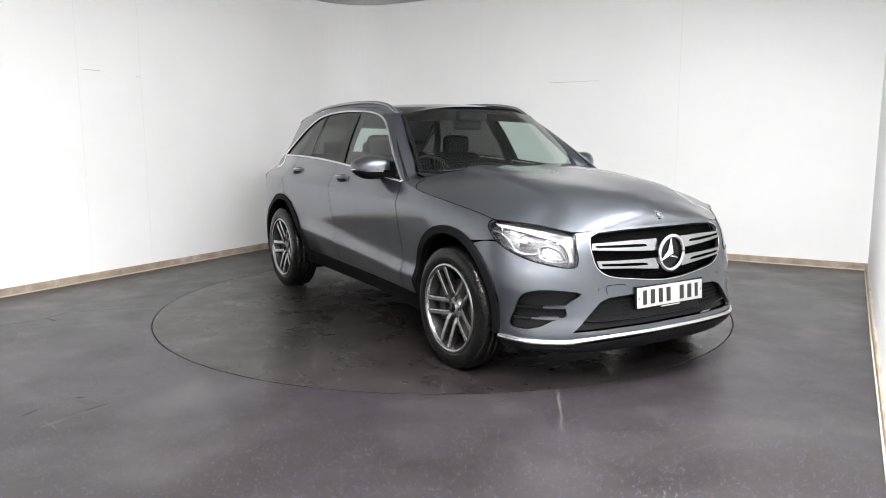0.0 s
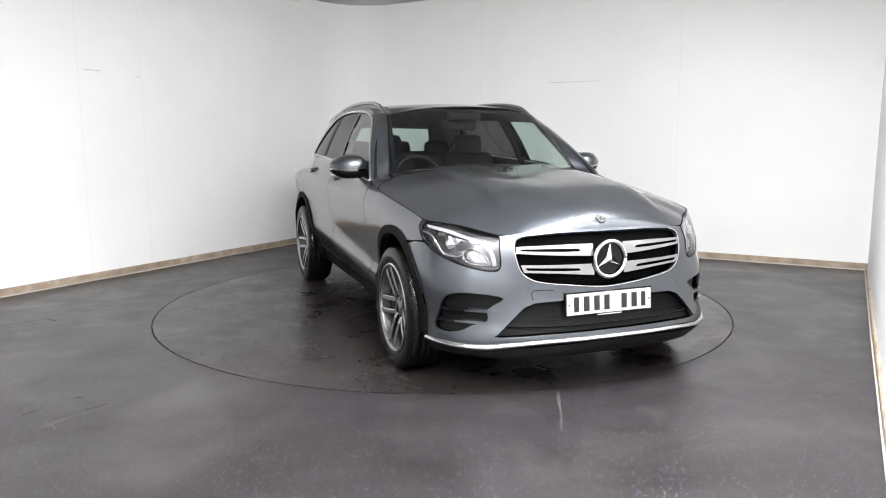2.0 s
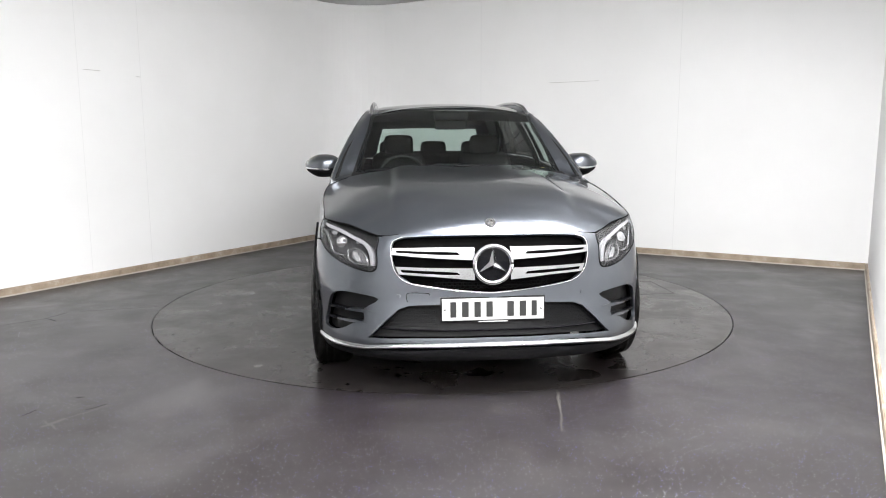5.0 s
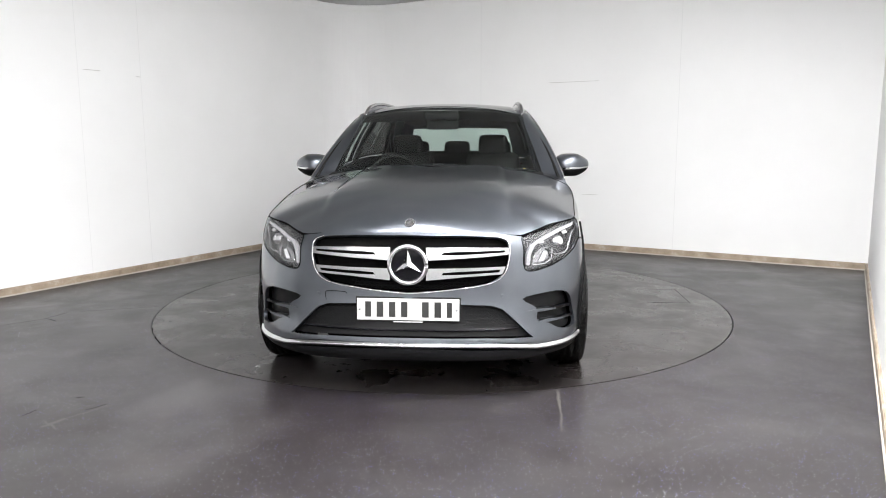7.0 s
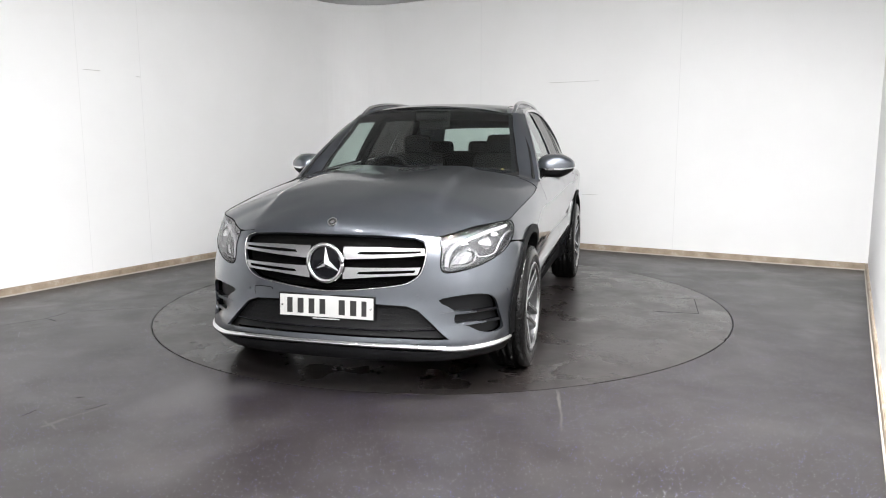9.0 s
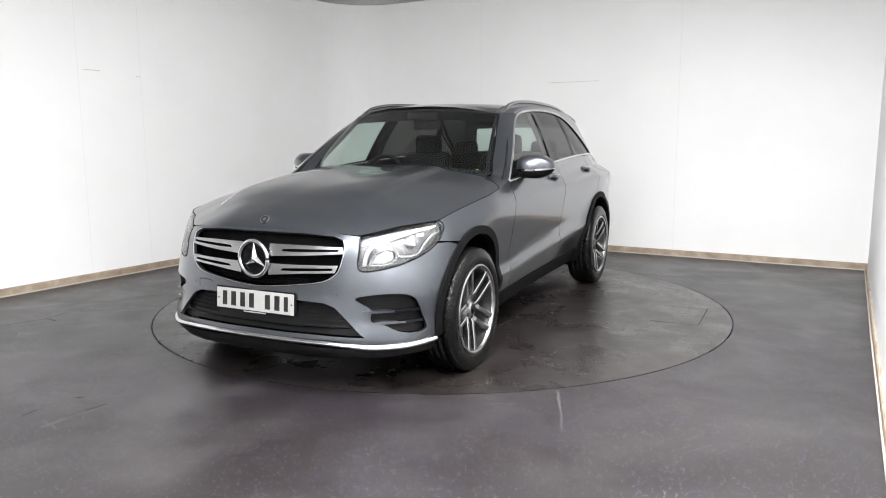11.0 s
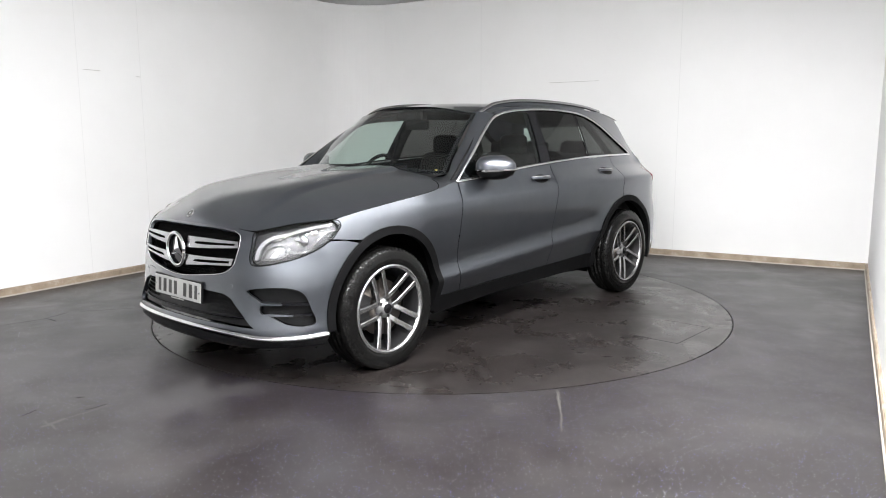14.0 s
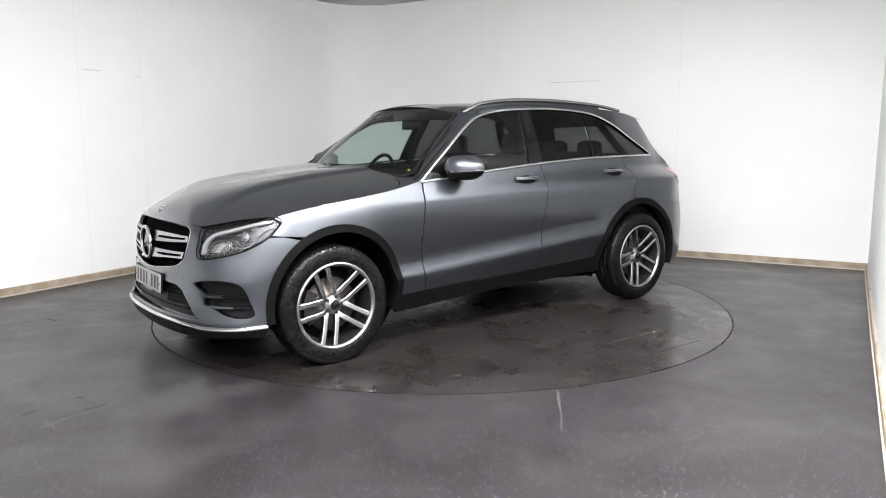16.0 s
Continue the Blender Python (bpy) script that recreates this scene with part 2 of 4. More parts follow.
def wall_marks():
    """Panel joints and scuffs on the walls, as slim strips standing just proud of them."""
    def strip(name, a, b, z0, z1, mat, label, wall):
        bm = bmesh.new()
        d = 0.0025
        pa, pb = (plan(LEFT + d, a), plan(LEFT + d, b)) if wall == "left" else (plan(a, BACK - d), plan(b, BACK - d))
        v = [bm.verts.new((*pa, z0)), bm.verts.new((*pb, z0)), bm.verts.new((*pb, z1)), bm.verts.new((*pa, z1))]
        bm.faces.new(v)
        tagged(finish(name, bm, mat), label, "wall mark", kind="structure")
    strip("wall_scuff", -0.810, -0.642, 1.985, 1.991, M_SCUFF, "faint grey scuff on the white wall", "left")
    strip("wall_scuff", -0.417, 0.203, 2.000, 2.005, M_SCUFF, "faint grey scuff on the white wall", "back")
    strip("wall_scuff", -0.246, -0.194, 1.958, 1.964, M_SCUFF, "faint grey scuff on the white wall", "left")
    strip("wall_scuff", 0.031, 0.227, 0.667, 0.671, M_SCUFF, "faint grey scuff on the white wall", "back")
    strip("wall_joint", -0.872, -0.866, 0.075, TOP - 0.09, M_JOINT, "faint upright joint between white wall panels", "left")
    strip("wall_joint", -0.194, -0.188, 0.075, TOP - 0.09, M_JOINT, "faint upright joint between white wall panels", "left")
    strip("wall_joint", -1.347, -1.341, 0.075, TOP - 0.09, M_JOINT, "faint upright joint between white wall panels", "back")
    strip("wall_joint", 1.122, 1.128, 0.075, TOP - 0.09, M_JOINT, "faint upright joint between white wall panels", "back")


def mark(name, points, width, mat, label, z=0.0012):
    """A thin line on the floor through plan points."""
    bm = bmesh.new()
    rows = []
    for i, p in enumerate(points):
        a, b = Vector(points[max(i - 1, 0)]), Vector(points[min(i + 1, len(points) - 1)])
        d = (b - a).normalized()
        w = width * (0.4 + 0.6 * math.sin(math.pi * (i + 0.5) / len(points))) / 2
        rows.append([bm.verts.new((p[0] - d.y * w, p[1] + d.x * w, z)), bm.verts.new((p[0] + d.y * w, p[1] - d.x * w, z))])
    for a, b in zip(rows, rows[1:]):
        bm.faces.new((a[0], a[1], b[1], b[0]))
    tagged(finish(name, bm, mat), label, "floor mark", kind="structure")


def build_marks():
    def line(a, b, n=8, wob=0.006):
        return [(a[0] + (b[0] - a[0]) * k / n + random.uniform(-wob, wob), a[1] + (b[1] - a[1]) * k / n + random.uniform(-wob, wob)) for k in range(n + 1)]
    mark("floor_mark", line((-2.062, -2.549), (-2.036, -2.467)), 0.012, M_GAP, "dark cut line in the vinyl floor")
    mark("floor_mark", line((-1.891, -2.691), (-1.822, -2.566)), 0.030, M_WORN, "pale scuff worn into the vinyl floor")
    mark("floor_mark", line((-1.822, -2.566), (-1.675, -2.385)), 0.014, M_WORN, "pale scuff worn into the vinyl floor")
    mark("floor_mark", line((-1.786, -2.470), (-1.716, -2.377)), 0.010, M_GAP, "dark cut line in the vinyl floor")
    mark("floor_mark", line((-1.804, -2.706), (-1.927, -2.601)), 0.012, M_WORN, "pale scuff worn into the vinyl floor")
    mark("floor_mark", line((-1.926, -2.292), (-1.881, -2.276)), 0.012, M_GAP, "dark cut line in the vinyl floor")
    mark("floor_mark", line((-3.010, -0.582), (-2.932, -0.366)), 0.012, M_GAP, "dark cut line in the vinyl floor")
    mark("floor_mark", line((-2.980, -0.582), (-2.870, -0.653)), 0.014, M_GAP, "dark cut line in the vinyl floor")
    mark("floor_mark", line((0.611, -2.194), (0.585, -2.483)), 0.017, M_WORN, "pale scuff worn into the vinyl floor")
    mark("floor_mark", line((0.585, -2.483), (0.548, -2.765)), 0.010, M_WORN, "pale scuff worn into the vinyl floor")
    mark("floor_mark", line((-3.224, -0.780), (-2.977, -0.547)), 0.008, M_GAP, "dark cut line in the vinyl floor")
    mark("floor_mark", line((-2.932, -0.366), (-2.302, -0.182)), 0.006, M_GAP, "dark cut line in the vinyl floor")


build_room()
wall_marks()
build_marks()
turntable = build_turntable()
build_lamps()
build_fill_lamps()


# ---- the car's outer skin: a plan outline, drawn in by a depth that varies with height ----
def hermite(points):
    """A smooth function through (x, y) points."""
    xs, ys = [p[0] for p in points], [p[1] for p in points]
    n = len(xs)
    d = [(ys[i + 1] - ys[i]) / (xs[i + 1] - xs[i]) for i in range(n - 1)]
    t = [d[0]] + [0.0 if d[i - 1] * d[i] <= 0 else 2 * d[i - 1] * d[i] / (d[i - 1] + d[i]) for i in range(1, n - 1)] + [d[-1]]

    def f(x):
        if x <= xs[0]:
            return ys[0]
        if x >= xs[-1]:
            return ys[-1]
        i = 0
        while x > xs[i + 1]:
            i += 1
        h = xs[i + 1] - xs[i]
        u = (x - xs[i]) / h
        return (ys[i] * (1 + 2 * u) * (1 - u) ** 2 + h * t[i] * u * (1 - u) ** 2 + ys[i + 1] * u * u * (3 - 2 * u) + h * t[i + 1] * u * u * (u - 1))
    return f


def smooth_line(points, n=8, closed=False):
    """Catmull-Rom through points of any dimension."""
    p = [tuple(q) for q in points]
    m = len(p)
    out = []
    for i in range(m if closed else m - 1):
        a = p[(i - 1) % m] if closed or i > 0 else p[0]
        b, c = p[i], p[(i + 1) % m]
        e = p[(i + 2) % m] if closed or i + 2 < m else p[-1]
        for k in range(n):
            u = k / n
            out.append(tuple(0.5 * (2 * b[j] + (c[j] - a[j]) * u + (2 * a[j] - 5 * b[j] + 4 * c[j] - e[j]) * u * u
                                    + (3 * b[j] - a[j] - 3 * c[j] + e[j]) * u ** 3) for j in range(len(b))))
    if not closed:
        out.append(p[-1])
    return out


OUTLINE = smooth_line([(2.29, -0.25), (2.295, 0), (2.28, 0.26), (2.225, 0.52), (2.11, 0.71), (1.95, 0.855), (1.75, 0.922), (1.44, 0.945), (1.0, 0.938),
                       (0.5, 0.932), (0, 0.932), (-0.7, 0.937), (-1.2, 0.945), (-1.6, 0.94), (-1.98, 0.900), (-2.175, 0.79), (-2.295, 0.5), (-2.325, 0), (-2.295, -0.5)], 16)
OUTLINE = [p for p in OUTLINE if p[1] >= -1e-9]
ARC = [0.0]
for p, q in zip(OUTLINE, OUTLINE[1:]):
    ARC.append(ARC[-1] + math.hypot(q[0] - p[0], q[1] - p[1]))
S_END = ARC[-1]


def ref(s):
    s = min(max(s, 0.0), S_END - 1e-6)
    lo, hi = 0, len(ARC) - 1
    while hi - lo > 1:
        mid = (lo + hi) // 2
        if ARC[mid] <= s:
            lo = mid
        else:
            hi = mid
    u = (s - ARC[lo]) / (ARC[hi] - ARC[lo])
    (x0, y0), (x1, y1) = OUTLINE[lo], OUTLINE[hi]

    def tangent(i):
        a, b = OUTLINE[max(i - 1, 0)], OUTLINE[min(i + 1, len(OUTLINE) - 1)]
        l = math.hypot(b[0] - a[0], b[1] - a[1])
        return ((b[0] - a[0]) / l, (b[1] - a[1]) / l)
    ta, tb = ((0.0, 1.0) if lo == 0 else tangent(lo)), tangent(hi)
    tx, ty = ta[0] + (tb[0] - ta[0]) * u, ta[1] + (tb[1] - ta[1]) * u
    l = math.hypot(tx, ty)
    return x0 + (x1 - x0) * u, y0 + (y1 - y0) * u, ty / l, -tx / l


def s_at(x):
    """The arc length at which the side of the outline has this x."""
    lo, hi = 0.0, S_END
    for _ in range(40):
        mid = (lo + hi) / 2
        if ref(mid)[0] > x:
            lo = mid
        else:
            hi = mid
    return (lo + hi) / 2


P_NOSE = hermite([(0.12, 0.16), (0.2, 0.06), (0.255, 0.012), (0.30, 0.012), (0.42, 0.04), (0.53, 0.06), (0.62, 0.066), (0.72, 0.075), (0.80, 0.095), (0.86, 0.135), (0.90, 0.19)])
P_CORNER = hermite([(0.12, 0.16), (0.2, 0.05), (0.255, 0.0), (0.30, 0.002), (0.42, 0.02), (0.52, 0.02), (0.60, 0.03), (0.68, 0.05), (0.76, 0.07), (0.83, 0.10), (0.90, 0.16)])
P_FENDER = hermite([(0.12, 0.10), (0.25, 0.02), (0.4, 0.008), (0.6, 0.0), (0.72, 0.008), (0.80, 0.020), (0.87, 0.040), (0.93, 0.065), (0.98, 0.090), (1.05, 0.13)])
# the flank over the shoulder crease, between it and the light-catching crease, and under that
FLANK_TOP = hermite([(0.0, 0.0), (0.012, 0.002), (0.035, 0.012), (0.07, 0.028), (0.13, 0.055), (0.20, 0.08), (0.3, 0.12)])
FLANK_MID = hermite([(0.0, 0.026), (0.03, 0.029), (0.10, 0.036), (0.17, 0.039), (0.26, 0.037), (0.40, 0.027), (0.60, 0.014), (0.82, 0.004), (0.95, 0.0), (1.0, 0.0)])
FLANK_LOW = hermite([(-0.4, 0.165), (-0.30, 0.130), (-0.2, 0.098), (-0.1, 0.061), (-0.03, 0.033), (0.0, 0.026)])
SHOULDER_CREASE = hermite([(1.6, 0.905), (2.2, 0.93), (3.2, 0.955), (3.9, 0.975), (4.6, 0.99)])
LOW_CREASE = hermite([(1.9, 0.44), (2.2, 0.462), (3.0, 0.525), (3.9, 0.595), (4.4, 0.62)])


def flank(s, z):
    zs, zc = SHOULDER_CREASE(s), LOW_CREASE(s)
    if z >= zs:
        return FLANK_TOP(z - zs)
    hollow = 1.45 - 0.6 * ease(2.2, 3.9, s)
    if z <= zc:
        return FLANK_LOW(z - zc) + FLANK_LOW(0.0) * (hollow - 1)
    return FLANK_MID((z - zc) / (zs - zc)) * hollow
P_REAR = hermite([(0.12, 0.2), (0.25, 0.05), (0.4, 0.0), (0.6, 0.0), (0.8, 0.02), (0.95, 0.055), (1.1, 0.125), (1.2, 0.2), (1.5, 0.42)])
BELT_Y = hermite([(-2.3, 0.62), (-2.05, 0.70), (-1.78, 0.772), (-1.4, 0.82), (-0.9, 0.848), (-0.3, 0.86), (0.3, 0.866), (0.8, 0.87), (1.2, 0.86)])


def ease(a, b, x):
    u = min(max((x - a) / (b - a), 0.0), 1.0)
    return u * u * (3 - 2 * u)


def depth(s, z):
    x, y, nx, ny = ref(s)
    side = flank(s, z)
    if z > 1.0 and -2.2 < x < 1.3:
        k = z - 1.1
        house = y - (BELT_Y(x) - 0.35 * k - (0.32 * k * k if k > 0 else 0))
        side += (house - side) * ease(1.0, 1.12, z)
    if x > 0:
        d = side
        if s < 1.9:
            d = P_FENDER(z) + (side - P_FENDER(z)) * ease(1.2, 1.9, s)
        if s < 1.2:
            d = P_CORNER(z) + (P_FENDER(z) - P_CORNER(z)) * ease(0.85, 1.2, s)
        if s < 0.85:
            d = P_NOSE(z) + (P_CORNER(z) - P_NOSE(z)) * ease(0.45, 0.85, s)
        return d
    if x < -0.85:
        haunch = P_FENDER(z) if z < 0.87 else side
        side += (min(haunch, side) - side) * ease(0.85, 1.25, -x) * (1 - ease(0.78, 0.90, z))
    return side + (P_REAR(z) - side) * ease(1.85, 2.3, -x)


def skin(s, z, out=0.0, side=1):
    if s < 0:
        s, side = -s, -side
    x, y, nx, ny = ref(s)
    d = depth(s, z) - out
    return Vector((x - nx * d, side * (y - ny * d), z))


def skin_normal(s, z, side=1):
    if s < 0:
        s, side = -s, -side
    e = 0.007
    a = skin(min(s + e, S_END), z) - skin(max(s - e, 0.0), z)
    b = skin(s, z + e) - skin(s, z - e)
    n = a.cross(b)
    if s < 1e-4:
        n.y = 0.0
    n.normalize()
    r = ref(s)
    if n.x * r[2] + n.y * r[3] < 0:
        n = -n
    return Vector((n.x, side * n.y, n.z))


# ---- car materials ----
def car_paint():
    m = material("metallic_grey_paint", (0.17, 0.18, 0.2), 0.4, 0.95, 1.0)
    nt, b = nodes_of(m)
    c = coords(nt)
    dust = add(nt, "ShaderNodeTexNoise", Scale=7.0, Detail=6.0, Roughness=0.65)
    nt.links.new(c, dust.inputs["Vector"])
    col = ramp(nt, dust.outputs[0], [(0.35, PAINT_DARK), (0.7, PAINT_LIGHT)])
    nt.links.new(col, b.inputs["Base Color"])
    r = ramp(nt, dust.outputs[0], [(0.3, (0.28, 0.28, 0.28)), (0.8, (0.31, 0.31, 0.31))])
    nt.links.new(r, b.inputs["Roughness"])
    cr = ramp(nt, dust.outputs[0], [(0.4, (0.012, 0.012, 0.012)), (0.8, (0.03, 0.03, 0.03))])
    nt.links.new(cr, b.inputs["Coat Roughness"])
    return m


PAINT_DARK, PAINT_LIGHT = (0.092, 0.101, 0.118), (0.100, 0.109, 0.126)


def glass(name, tint, gloss=1.0):
    m = bpy.data.materials.new(name)
    m.use_nodes = True
    nt = m.node_tree
    nt.nodes.remove(nt.nodes["Principled BSDF"])
    tr = nt.nodes.new("ShaderNodeBsdfTransparent")
    tr.inputs[0].default_value = (*tint, 1)
    gl = nt.nodes.new("ShaderNodeBsdfGlossy")
    gl.inputs["Roughness"].default_value = 0.015
    gl.inputs[0].default_value = (gloss, gloss, gloss, 1)
    lw = nt.nodes.new("ShaderNodeLayerWeight")
    lw.inputs[0].default_value = 0.5
    pw = nt.nodes.new("ShaderNodeMath")
    pw.operation = "POWER"
    nt.links.new(lw.outputs["Facing"], pw.inputs[0])
    pw.inputs[1].default_value = 4.5
    fr = nt.nodes.new("ShaderNodeMath")
    fr.operation = "MULTIPLY_ADD"
    nt.links.new(pw.outputs[0], fr.inputs[0])
    fr.inputs[1].default_value = 0.9
    fr.inputs[2].default_value = 0.045
    mx = nt.nodes.new("ShaderNodeMixShader")
    nt.links.new(fr.outputs[0], mx.inputs[0])
    nt.links.new(tr.outputs[0], mx.inputs[1])
    nt.links.new(gl.outputs[0], mx.inputs[2])
    nt.links.new(mx.outputs[0], nt.nodes["Material Output"].inputs[0])
    return m


def tyre_rubber():
    m = material("tyre_rubber", (0.01, 0.01, 0.01), 0.2, spec=0.15)
    nt, b = nodes_of(m)
    c = coords(nt)
    n = add(nt, "ShaderNodeTexNoise", Scale=40.0, Detail=5.0, Roughness=0.7)
    nt.links.new(c, n.inputs["Vector"])
    col = ramp(nt, n.outputs[0], [(0.35, (0.003, 0.003, 0.003)), (0.8, (0.007, 0.0068, 0.0065))])
    nt.links.new(col, b.inputs["Base Color"])
    bump(nt, b, n.outputs[0], 0.12, 0.003)
    return m


def grained_plastic(name, colour, rough, spec=0.15):
    m = material(name, colour, rough, spec=spec)
    nt, b = nodes_of(m)
    c = coords(nt)
    n = add(nt, "ShaderNodeTexNoise", Scale=300.0, Detail=3.0)
    nt.links.new(c, n.inputs["Vector"])
    bump(nt, b, n.outputs[0], 0.2, 0.001)
    return m


M_PAINT = car_paint()
M_BLACK = grained_plastic("black_plastic", (0.004, 0.004, 0.0045), 0.4)
M_CLAD = grained_plastic("dark_grey_cladding", (0.004, 0.004, 0.0043), 0.55, 0.05)
M_GLOSS = material("gloss_black", (0.004, 0.004, 0.005), 0.05, spec=0.2)
M_ROOFGLASS = material("dark_roof_glass", (0.008, 0.009, 0.010), 0.06, spec=0.5)
M_CHROME = material("chrome", (0.62, 0.62, 0.63), 0.08, 1.0)
M_SATIN = material("satin_aluminium", (0.38, 0.38, 0.39), 0.2, 1.0)
M_TRIM = material("bright_trim", (0.66, 0.66, 0.67), 0.2, 1.0)
M_RIM = material("bright_alloy", (0.36, 0.36, 0.365), 0.24, 1.0, 0.4)
M_RIMDARK = material("dark_alloy", (0.045, 0.045, 0.047), 0.35, 0.8)
M_HUB = material("satin_grey_alloy", (0.24, 0.24, 0.245), 0.32, 0.9)
M_TYRE = tyre_rubber()
M_VOID = material("matt_black", (0.002, 0.002, 0.002), 0.9, spec=0.03)
M_SCREEN = glass("windscreen_glass", (0.74, 0.82, 0.785))
M_SIDE = glass("clear_side_glass", (0.68, 0.78, 0.74))
M_PRIV = glass("privacy_glass", (0.11, 0.105, 0.105), 0.6)
M_LENS = glass("lamp_lens", (0.93, 0.93, 0.94), 0.8)
M_LAMPIN = material("lamp_housing", (0.075, 0.075, 0.08), 0.22, 0.9)
M_GUIDE = material("white_light_guide", (0.20, 0.20, 0.21), 0.2, 0.1)
M_REFL = material("lamp_reflector", (0.32, 0.32, 0.33), 0.18, 0.9)
M_RED = material("red_lamp", (0.16, 0.012, 0.02), 0.15, coat=0.5)
M_CABIN = grained_plastic("cabin_plastic", (0.007, 0.007, 0.0073), 0.6, 0.08)
M_SEAT = grained_plastic("black_leather", (0.005, 0.005, 0.005), 0.5, 0.08)
M_PLATE = material("plate_white", (0.33, 0.33, 0.323), 0.35)
M_INK = material("plate_black", (0.01, 0.01, 0.01), 0.4)
M_STEEL = material("brake_steel", (0.12, 0.105, 0.095), 0.45, 0.9)
M_AMBER = material("amber_tag", (0.7, 0.55, 0.15), 0.4)


# ---- patch builder on the skin ----
def inside(p, poly):
    x, y = p
    c = False
    j = len(poly) - 1
    for i in range(len(poly)):
        xi, yi = poly[i]
        xj, yj = poly[j]
        if (yi > y) != (yj > y) and x < (xj - xi) * (y - yi) / (yj - yi) + xi:
            c = not c
        j = i
    return c


def dense(poly, step):
    out = []
    for a, b in zip(poly, poly[1:] + poly[:1]):
        n = max(1, math.ceil(math.hypot(b[0] - a[0], b[1] - a[1]) / step))
        out += [(a[0] + (b[0] - a[0]) * k / n, a[1] + (b[1] - a[1]) * k / n) for k in range(n)]
    return out


def patch(name, outline, mat, parent, holes=(), out=0.0, rim=0.014, step=0.035, side=1, label="", lean=False):
    """A panel of the car's skin, bounded by a loop of (arc length, height), with turned-in edges."""
    from mathutils.geometry import delaunay_2d_cdt
    loops = [dense(list(outline), step)] + [dense(list(h), step) for h in holes]
    pts, edges = [], []
    for lp in loops:
        b = len(pts)
        pts += lp
        edges += [(b + k, b + (k + 1) % len(lp)) for k in range(len(lp))]
    border = np.array(pts)
    lo, hi = border.min(0), border.max(0)
    ny = max(2, int((hi[1] - lo[1]) / step))
    nx = max(2, int((hi[0] - lo[0]) / step))
    for i in range(1, nx):
        for j in range(-ny if lean else 1, 2 * ny if lean else ny):
            q = (lo[0] + (hi[0] - lo[0]) * i / nx, lo[1] + (hi[1] - lo[1]) * j / ny)
            if lean:
                zc, zs = LOW_CREASE(q[0]), SHOULDER_CREASE(q[0])
                k = j - ny // 3
                q = (q[0], zc + (zs - zc) * k / round((zs - zc) / step))
            if inside(q, loops[0]) and not any(inside(q, h) for h in loops[1:]):
                if np.min(np.hypot(border[:, 0] - q[0], border[:, 1] - q[1])) > 0.45 * step:
                    pts.append(q)
    v2, e2, f2, *_ = delaunay_2d_cdt([Vector(p) for p in pts], edges, [], 0, 1e-6)
    faces = []
    for f in f2:
        c = (sum(v2[k][0] for k in f) / len(f), sum(v2[k][1] for k in f) / len(f))
        if inside(c, loops[0]) and not any(inside(c, h) for h in loops[1:]):
            faces.append(list(f))
    verts = [skin(p[0], p[1], out, side) for p in v2]
    norms = [skin_normal(p[0], p[1], side) for p in v2]
    for f in faces:
        a, b, c = (verts[k] for k in f[:3])
        if (b - a).cross(c - a).dot(norms[f[0]]) < 0:
            f.reverse()
    if rim:
        count = {}
        for f in faces:
            for a, b in zip(f, f[1:] + f[:1]):
                count[(a, b)] = 1
        open_edges = [(a, b) for a, b in count if (b, a) not in count]
        twin = {}
        for k in {k for e in open_edges for k in e}:
            twin[k] = len(verts)
            verts += [verts[k].copy(), verts[k] - norms[k] * rim]
            norms += [Vector((0, 0, 0)), Vector((0, 0, 0))]
        for a, b in open_edges:
            faces.append([twin[b], twin[a], twin[a] + 1, twin[b] + 1])
    me = bpy.data.meshes.new(name)
    me.from_pydata(verts, [], faces)
    for p in me.polygons:
        p.use_smooth = True
    me.normals_split_custom_set_from_vertices(norms)
    me.materials.append(mat)
    ob = new(name, me)
    ob.parent = parent
    if label:
        ob["label"] = label
    return ob


def grid_part(name, rows, mat, parent, label="", flip=False, closed=False):
    """A smooth sheet through rows of points."""
    bm = bmesh.new()
    v = [[bm.verts.new(p) for p in r] for r in rows]
    n = len(rows[0])
    for a, b in zip(v, v[1:]):
        for k in range(n if closed else n - 1):
            q = (a[k], a[(k + 1) % n], b[(k + 1) % n], b[k])
            bm.faces.new(q[::-1] if flip else q)
    bmesh.ops.remove_doubles(bm, verts=bm.verts, dist=1e-5)
    return part(name, bm, mat, parent, label, True)


def tube(bm, path, ra, rb=None, seg=8, up=(0, 0, 1)):
    """A tube of elliptic section along 3D points; ra across, rb along up."""
    rb = rb or ra
    rings = []
    for i, p in enumerate(path):
        a, b = Vector(path[max(i - 1, 0)]), Vector(path[min(i + 1, len(path) - 1)])
        t = (b - a).normalized()
        w = t.cross(Vector(up)).normalized()
        u = w.cross(t)
        rings.append([bm.verts.new(Vector(p) + w * (ra * math.cos(k * math.tau / seg)) + u * (rb * math.sin(k * math.tau / seg))) for k in range(seg)])
    for a, b in zip(rings, rings[1:]):
        for k in range(seg):
            bm.faces.new((a[k], a[(k + 1) % seg], b[(k + 1) % seg], b[k]))
    bm.faces.new(rings[0][::-1])
    bm.faces.new(rings[-1])


def skin_tube(name, line, ra, rb, mat, parent, side=1, out=0.004, label="", n=6):
    """A slim moulding that follows a line on the skin."""
    bm = bmesh.new()
    pts = [skin(s, z, out, side) for s, z in smooth_line(line, n)]
    mid = line[len(line) // 2]
    tube(bm, pts, ra, rb, 8, skin_normal(*mid, side))
    return part(name, bm, mat, parent, label, True)


